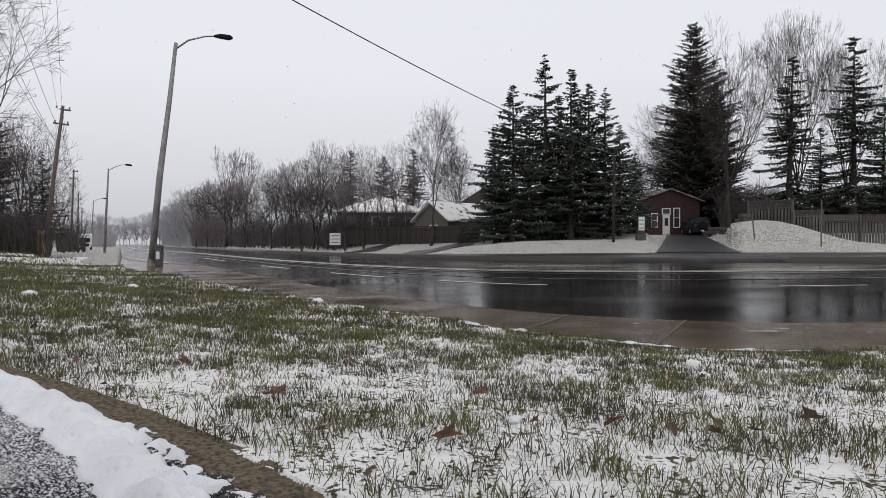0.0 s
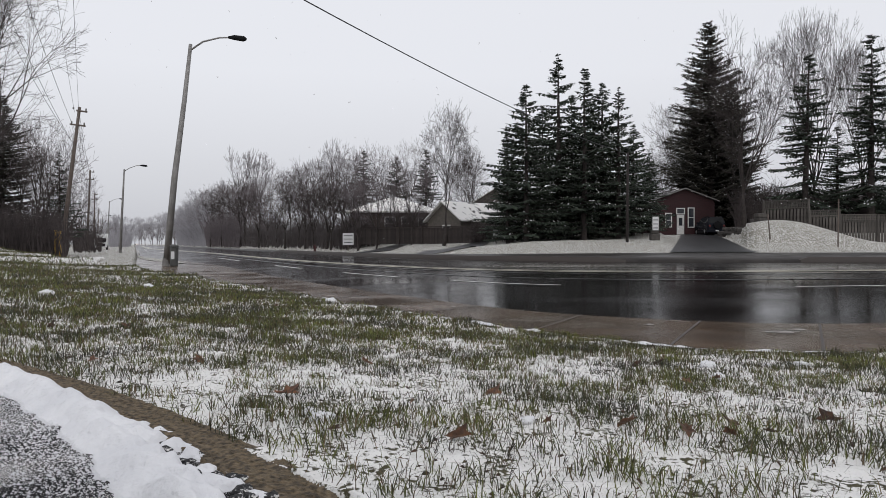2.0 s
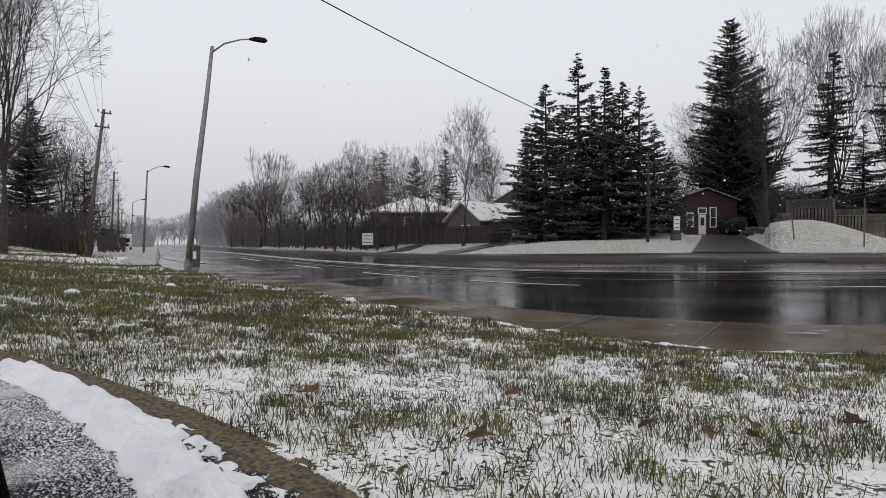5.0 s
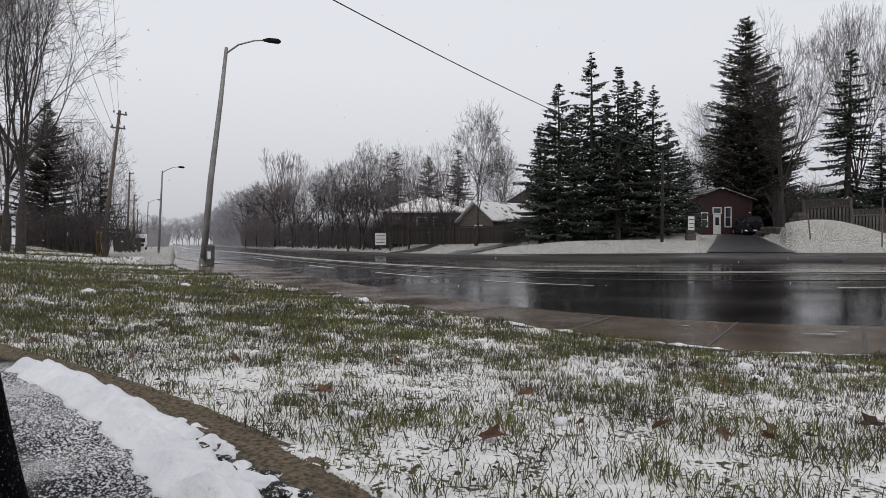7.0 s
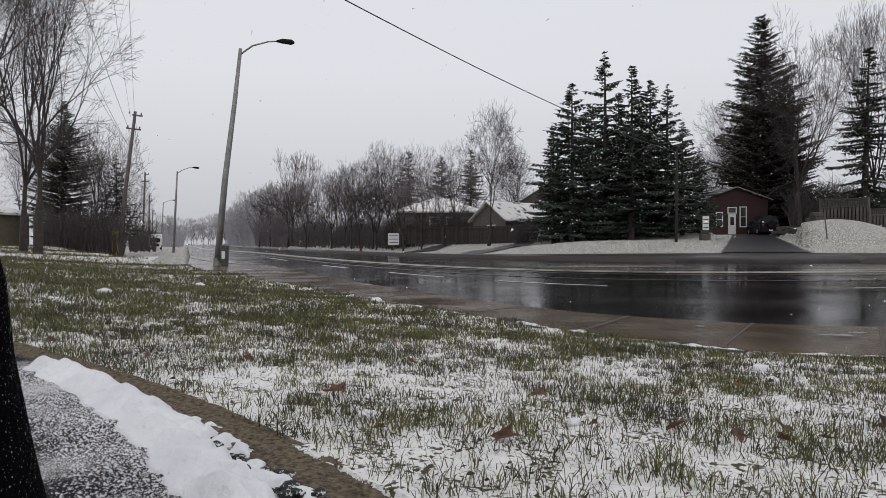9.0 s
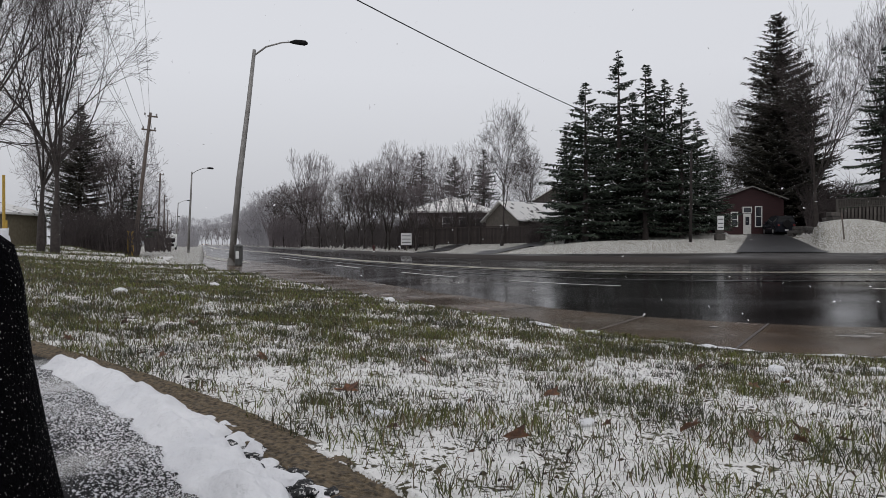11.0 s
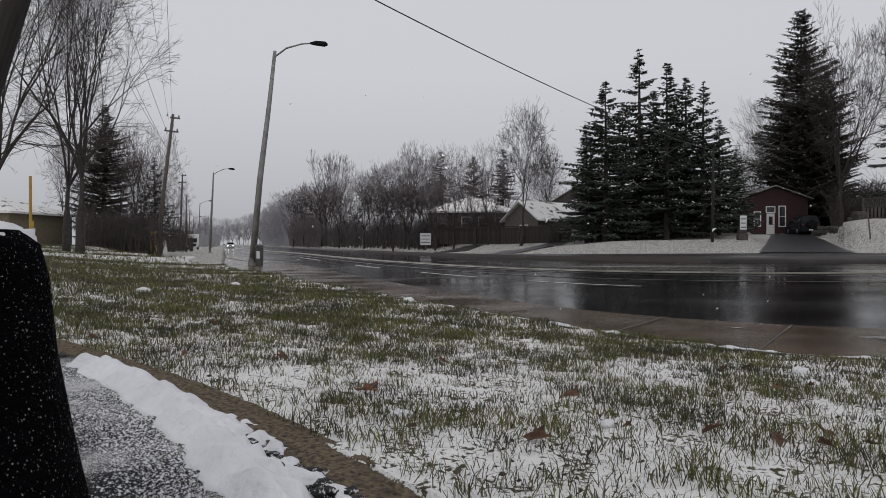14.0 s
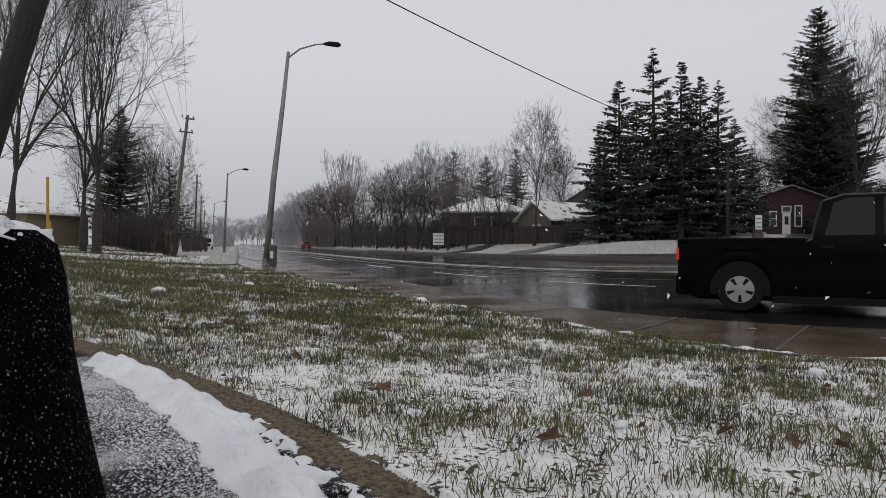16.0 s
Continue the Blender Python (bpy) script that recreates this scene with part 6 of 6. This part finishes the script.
def drive(thing, u, way, sightings, rest):
    """Key a vehicle along its lane. sightings: (seconds, bearing). It waits far along the road before and rests out of the way after."""
    rows = [(t, s_at(c, u)) for t, c in sightings]
    step = rows[-1][1] - rows[-2][1]
    far, right = 0.2 + rest * 0.08, NS - 1.0 - rest * 0.6
    first, last = (far, right) if way > 0 else (right, far)
    out = []
    t0, tn = rows[0][0], rows[-1][0]
    if t0 > 0.25:
        out += [(0.0, first), (t0 - 0.2, first)]
    out += rows
    if tn < 15.7:
        out += [(tn + 0.25, last), (16.0, last)]
    elif tn < 15.99:
        out += [(16.0, rows[-1][1] + step * (16.0 - tn) * 10)]
    walk(thing, [(t, lane_pose(s, u, way)) for t, s in out])


def b8(t, a, b):
    """Bearing, at the middle of the swing, of what stands between bearings a and b at t."""
    return (a + b) / 2 + 13.2 * (8 - t)


A_ = car("cuv", "silver", 4.6, 1.84, 1.65, "silver crossover driving away on wet road")
B_ = bus("grimy white city bus with a red stripe")
C_ = car("sedan", "black", 4.8, 1.84, 1.45, "black sedan driving on wet road")
D_ = car("suv", "black", 4.75, 1.9, 1.75, "black sport utility car with lit headlamps")
E_ = car("suv", "black", 4.6, 1.85, 1.68, "black sport utility car driving away")
F_ = car("suv", "white", 4.9, 1.95, 1.74, "large white sport utility car with lit headlamps", wheel_r=0.40)
G_ = flatbed("white crew-cab truck with a black flatbed")
H_ = car("cuv", "beige", 4.6, 1.83, 1.72, "beige silver sport utility car with lit headlamps")
I_ = car("sedan", "silver", 4.6, 1.8, 1.42, "silver sedan driving away on wet road")
J_ = car("sedan", "red", 4.45, 1.82, 1.42, "dark red sedan driving on wet road")
K_ = car("cuv", "dark", 4.8, 1.9, 1.70, "dark estate car with lit headlamps")
L_ = car("sedan", "white", 4.7, 1.82, 1.45, "white sedan driving away on wet road")
N_ = car("cuv", "silver", 4.6, 1.84, 1.68, "silver crossover with dark trim on wet road", False)
P_ = car("cuv", "silver", 4.05, 1.82, 1.7, "silver grey crossover with lit headlamps")
P2 = car("sedan", "white", 4.75, 1.8, 1.42, "white sedan driving on wet road", False)
P3 = car("sedan", "black", 4.8, 1.83, 1.45, "black sedan with lit headlamps")
P4 = car("suv", "dark", 4.7, 1.9, 1.72, "dark sport utility car driving away")
P5 = car("hatch", "grey", 4.2, 1.76, 1.5, "grey hatchback driving on wet road")
Q_ = car("hatch", "silver", 4.3, 1.76, 1.48, "silver hatchback with lit headlamps")
Q2 = car("hatch", "red", 3.9, 1.72, 1.52, "bright red small hatchback on wet road")
R_ = car("sedan", "dark", 4.6, 1.8, 1.45, "dark sedan driving away on wet road")
R2 = car("sedan", "white", 4.6, 1.8, 1.45, "white sedan following a dark one")
S_ = car("sedan", "red", 4.6, 1.8, 1.45, "dark red sedan driving away on wet road")
T_ = car("hatch", "red", 3.75, 1.76, 1.55, "bright red rounded hatchback on wet road")
U_ = car("sedan", "red", 4.6, 1.8, 1.45, "red sedan driving on wet road")
V_ = car("pickup", "black", 5.2, 1.85, 1.72, "black pickup truck with lit lamps on wet road", name="pickup_truck", wheel_r=0.33)


# ---- falling snow ----
def build_flakes():
    """Flakes in the air, each a small chip."""
    rs = np.random.RandomState(9)
    n = 900
    y = np.exp(rs.uniform(math.log(4), math.log(40), n))
    x = y * rs.uniform(-0.8, 0.78, n)
    z = 1.05 + y * rs.uniform(-0.1, 0.5, n)
    size = rs.uniform(0.003, 0.012, n)
    pts = np.stack((x, y, z), 1)
    v = np.stack([pts + rs.normal(0, 1, (n, 3)) * size[:, None] for _ in range(3)], 1).reshape(-1, 3)
    me = bpy.data.meshes.new("falling_snow")
    me.vertices.add(3 * n)
    me.vertices.foreach_set("co", v.ravel())
    me.loops.add(3 * n)
    me.loops.foreach_set("vertex_index", np.arange(3 * n, dtype=np.int32))
    me.polygons.add(n)
    me.polygons.foreach_set("loop_start", np.arange(0, 3 * n, 3, dtype=np.int32))
    me.update(calc_edges=True)
    return tagged(part("falling_snow", me, "flake"), "light snowfall drifting in the air", "snowfall", kind="stuff")


M["flake"] = material("snowflake", (0.9, 0.9, 0.92), 0.9)
flakes = build_flakes()


def motions():
    """Every vehicle's drive along its lane."""
    def seen(*rows):
        return [(t, b8(t, a, b)) for t, a, b in rows]
    walk(flakes, [(t, pose(0.35 * t - 2.8, 0, 2.0 - 0.25 * t)) for t in (0, 4, 8, 12, 16)])
    drive(A_, 1.9, -1, seen((0.0, 2300, 2420), (0.1, 1390, 1550), (0.2, 800, 948), (0.3, 536, 620), (0.4, 430, 480), (0.5, 375, 405), (0.6, 335, 350)), 1)
    drive(B_, 1.87, -1, seen((0.3, 2500, 2900), (0.4, 1372, 1900), (0.5, 916, 1376), (0.6, 648, 960), (0.7, 508, 700), (0.8, 432, 548), (0.9, 384, 468), (1.0, 348, 416), (1.1, 328, 376), (1.2, 312, 352), (1.3, 296, 332), (1.5, 285, 310)), 4)
    drive(C_, 1.4, -1, seen((2.0, 1900, 2100), (2.1, 1036, 1240), (2.2, 584, 684), (2.3, 432, 488), (2.4, 368, 400), (2.5, 335, 355)), 8)
    drive(D_, 0.72, 1, seen((2.9, 290, 310), (3.0, 316, 352), (3.1, 368, 428), (3.2, 500, 612), (3.3, 968, 1280), (3.4, 2000, 2400)), 1)
    drive(E_, 1.5, -1, seen((3.3, 1640, 1850), (3.4, 856, 1032), (3.5, 570, 640), (3.6, 430, 470), (3.7, 370, 390)), 10)
    drive(F_, 0.32, 1, seen((3.2, 290, 310), (3.3, 310, 335), (3.4, 322, 395), (3.5, 458, 604), (3.6, 960, 1432), (3.7, 2300, 2900)), 5)
    drive(G_, 0.78, 1, seen((3.4, 306, 330), (3.5, 338, 392), (3.6, 388, 476), (3.7, 524, 696), (3.8, 944, 1392), (3.9, 2300, 2800)), 9)
    drive(H_, 0.45, 1, seen((3.4, 260, 280), (3.5, 276, 299), (3.6, 300, 336), (3.7, 356, 428), (3.8, 536, 724), (3.9, 1500, 1900)), 13)
    drive(I_, 1.9, -1, seen((3.8, 1600, 1800), (3.9, 936, 1088), (4.0, 612, 688), (4.1, 460, 500), (4.2, 390, 415)), 13)
    drive(J_, 1.42, -1, seen((3.9, 1900, 2100), (4.0, 1068, 1292), (4.1, 568, 664), (4.2, 424, 472), (4.3, 365, 390)), 17)
    drive(K_, 0.66, 1, seen((3.8, 280, 300), (3.9, 300, 330), (4.0, 340, 392), (4.1, 428, 532), (4.2, 800, 1152), (4.3, 1900, 2400)), 17)
    drive(L_, 1.6, -1, seen((6.2, 860, 1000), (6.3, 596, 692), (6.4, 472, 516), (6.5, 405, 430), (6.6, 360, 375)), 20)
    drive(N_, 0.5, 1, seen((7.7, 285, 305), (7.8, 300, 330), (7.9, 336, 368), (8.0, 392, 444), (8.1, 552, 688), (8.2, 1700, 2100)), 21)
    drive(P_, 0.88, 1, seen((12.0, 330, 345), (12.3, 350, 365), (12.5, 366, 386), (12.6, 386, 410), (12.7, 420, 460), (12.8, 480, 552), (12.9, 665, 832), (13.0, 1228, 1506), (13.1, 2500, 3000)), 25)
    drive(P5, 0.40, 1, seen((12.3, 340, 352), (12.5, 378, 404), (12.7, 440, 476), (12.8, 510, 570), (12.9, 640, 755), (13.0, 1700, 2100)), 29)
    drive(P2, 0.42, 1, seen((12.7, 370, 390), (12.8, 395, 425), (12.9, 428, 480), (13.0, 540, 632), (13.1, 924, 1288), (13.2, 2200, 2600)), 33)
    drive(P3, 0.45, 1, seen((12.9, 395, 415), (13.0, 440, 470), (13.1, 492, 548), (13.2, 644, 752), (13.3, 1264, 1640), (13.4, 2600, 3000)), 37)
    drive(P4, 1.65, -1, seen((12.8, 2500, 2800), (12.9, 1348, 1560), (13.0, 744, 852), (13.1, 564, 620), (13.2, 480, 510), (13.3, 430, 450)), 24)
    drive(Q_, 0.4, 1, seen((14.0, 378, 392), (14.2, 405, 425), (14.3, 425, 450), (14.4, 464, 512), (14.5, 512, 578), (14.6, 700, 888), (14.7, 1800, 2300)), 41)
    drive(Q2, 0.95, 1, seen((14.2, 390, 402), (14.4, 462, 486), (14.5, 556, 592), (14.6, 676, 745), (14.7, 1252, 1490), (14.8, 2500, 2900)), 45)
    drive(R_, 1.75, -1, seen((15.0, 1660, 1800), (15.1, 864, 996), (15.2, 636, 690), (15.3, 545, 580), (15.4, 500, 520), (15.5, 470, 482)), 28)
    drive(R2, 1.8, -1, seen((15.0, 1800, 1960), (15.1, 992, 1112), (15.2, 710, 780), (15.3, 606, 643), (15.4, 530, 555), (15.5, 485, 500)), 31)
    drive(S_, 1.75, -1, seen((15.2, 2400, 2700), (15.3, 1455, 1640), (15.4, 890, 994), (15.5, 672, 720), (15.6, 583, 615), (15.7, 530, 550), (15.8, 490, 505)), 34)
    drive(T_, 1.5, -1, seen((15.4, 2500, 2700), (15.5, 1240, 1428), (15.6, 766, 864), (15.7, 615, 660), (15.8, 545, 570), (15.9, 500, 515)), 37)
    drive(U_, 1.85, -1, seen((15.6, 1900, 2100), (15.7, 1030, 1194), (15.8, 715, 782), (15.9, 600, 640), (16.0, 537, 565)), 40)
    drive(V_, 0.22, 1, seen((14.6, 345, 355), (15.2, 385, 405), (15.5, 406, 436), (15.6, 427, 460), (15.7, 467, 503), (15.8, 515, 588), (15.9, 645, 818), (16.0, 1234, 1820)), 49)


motions()
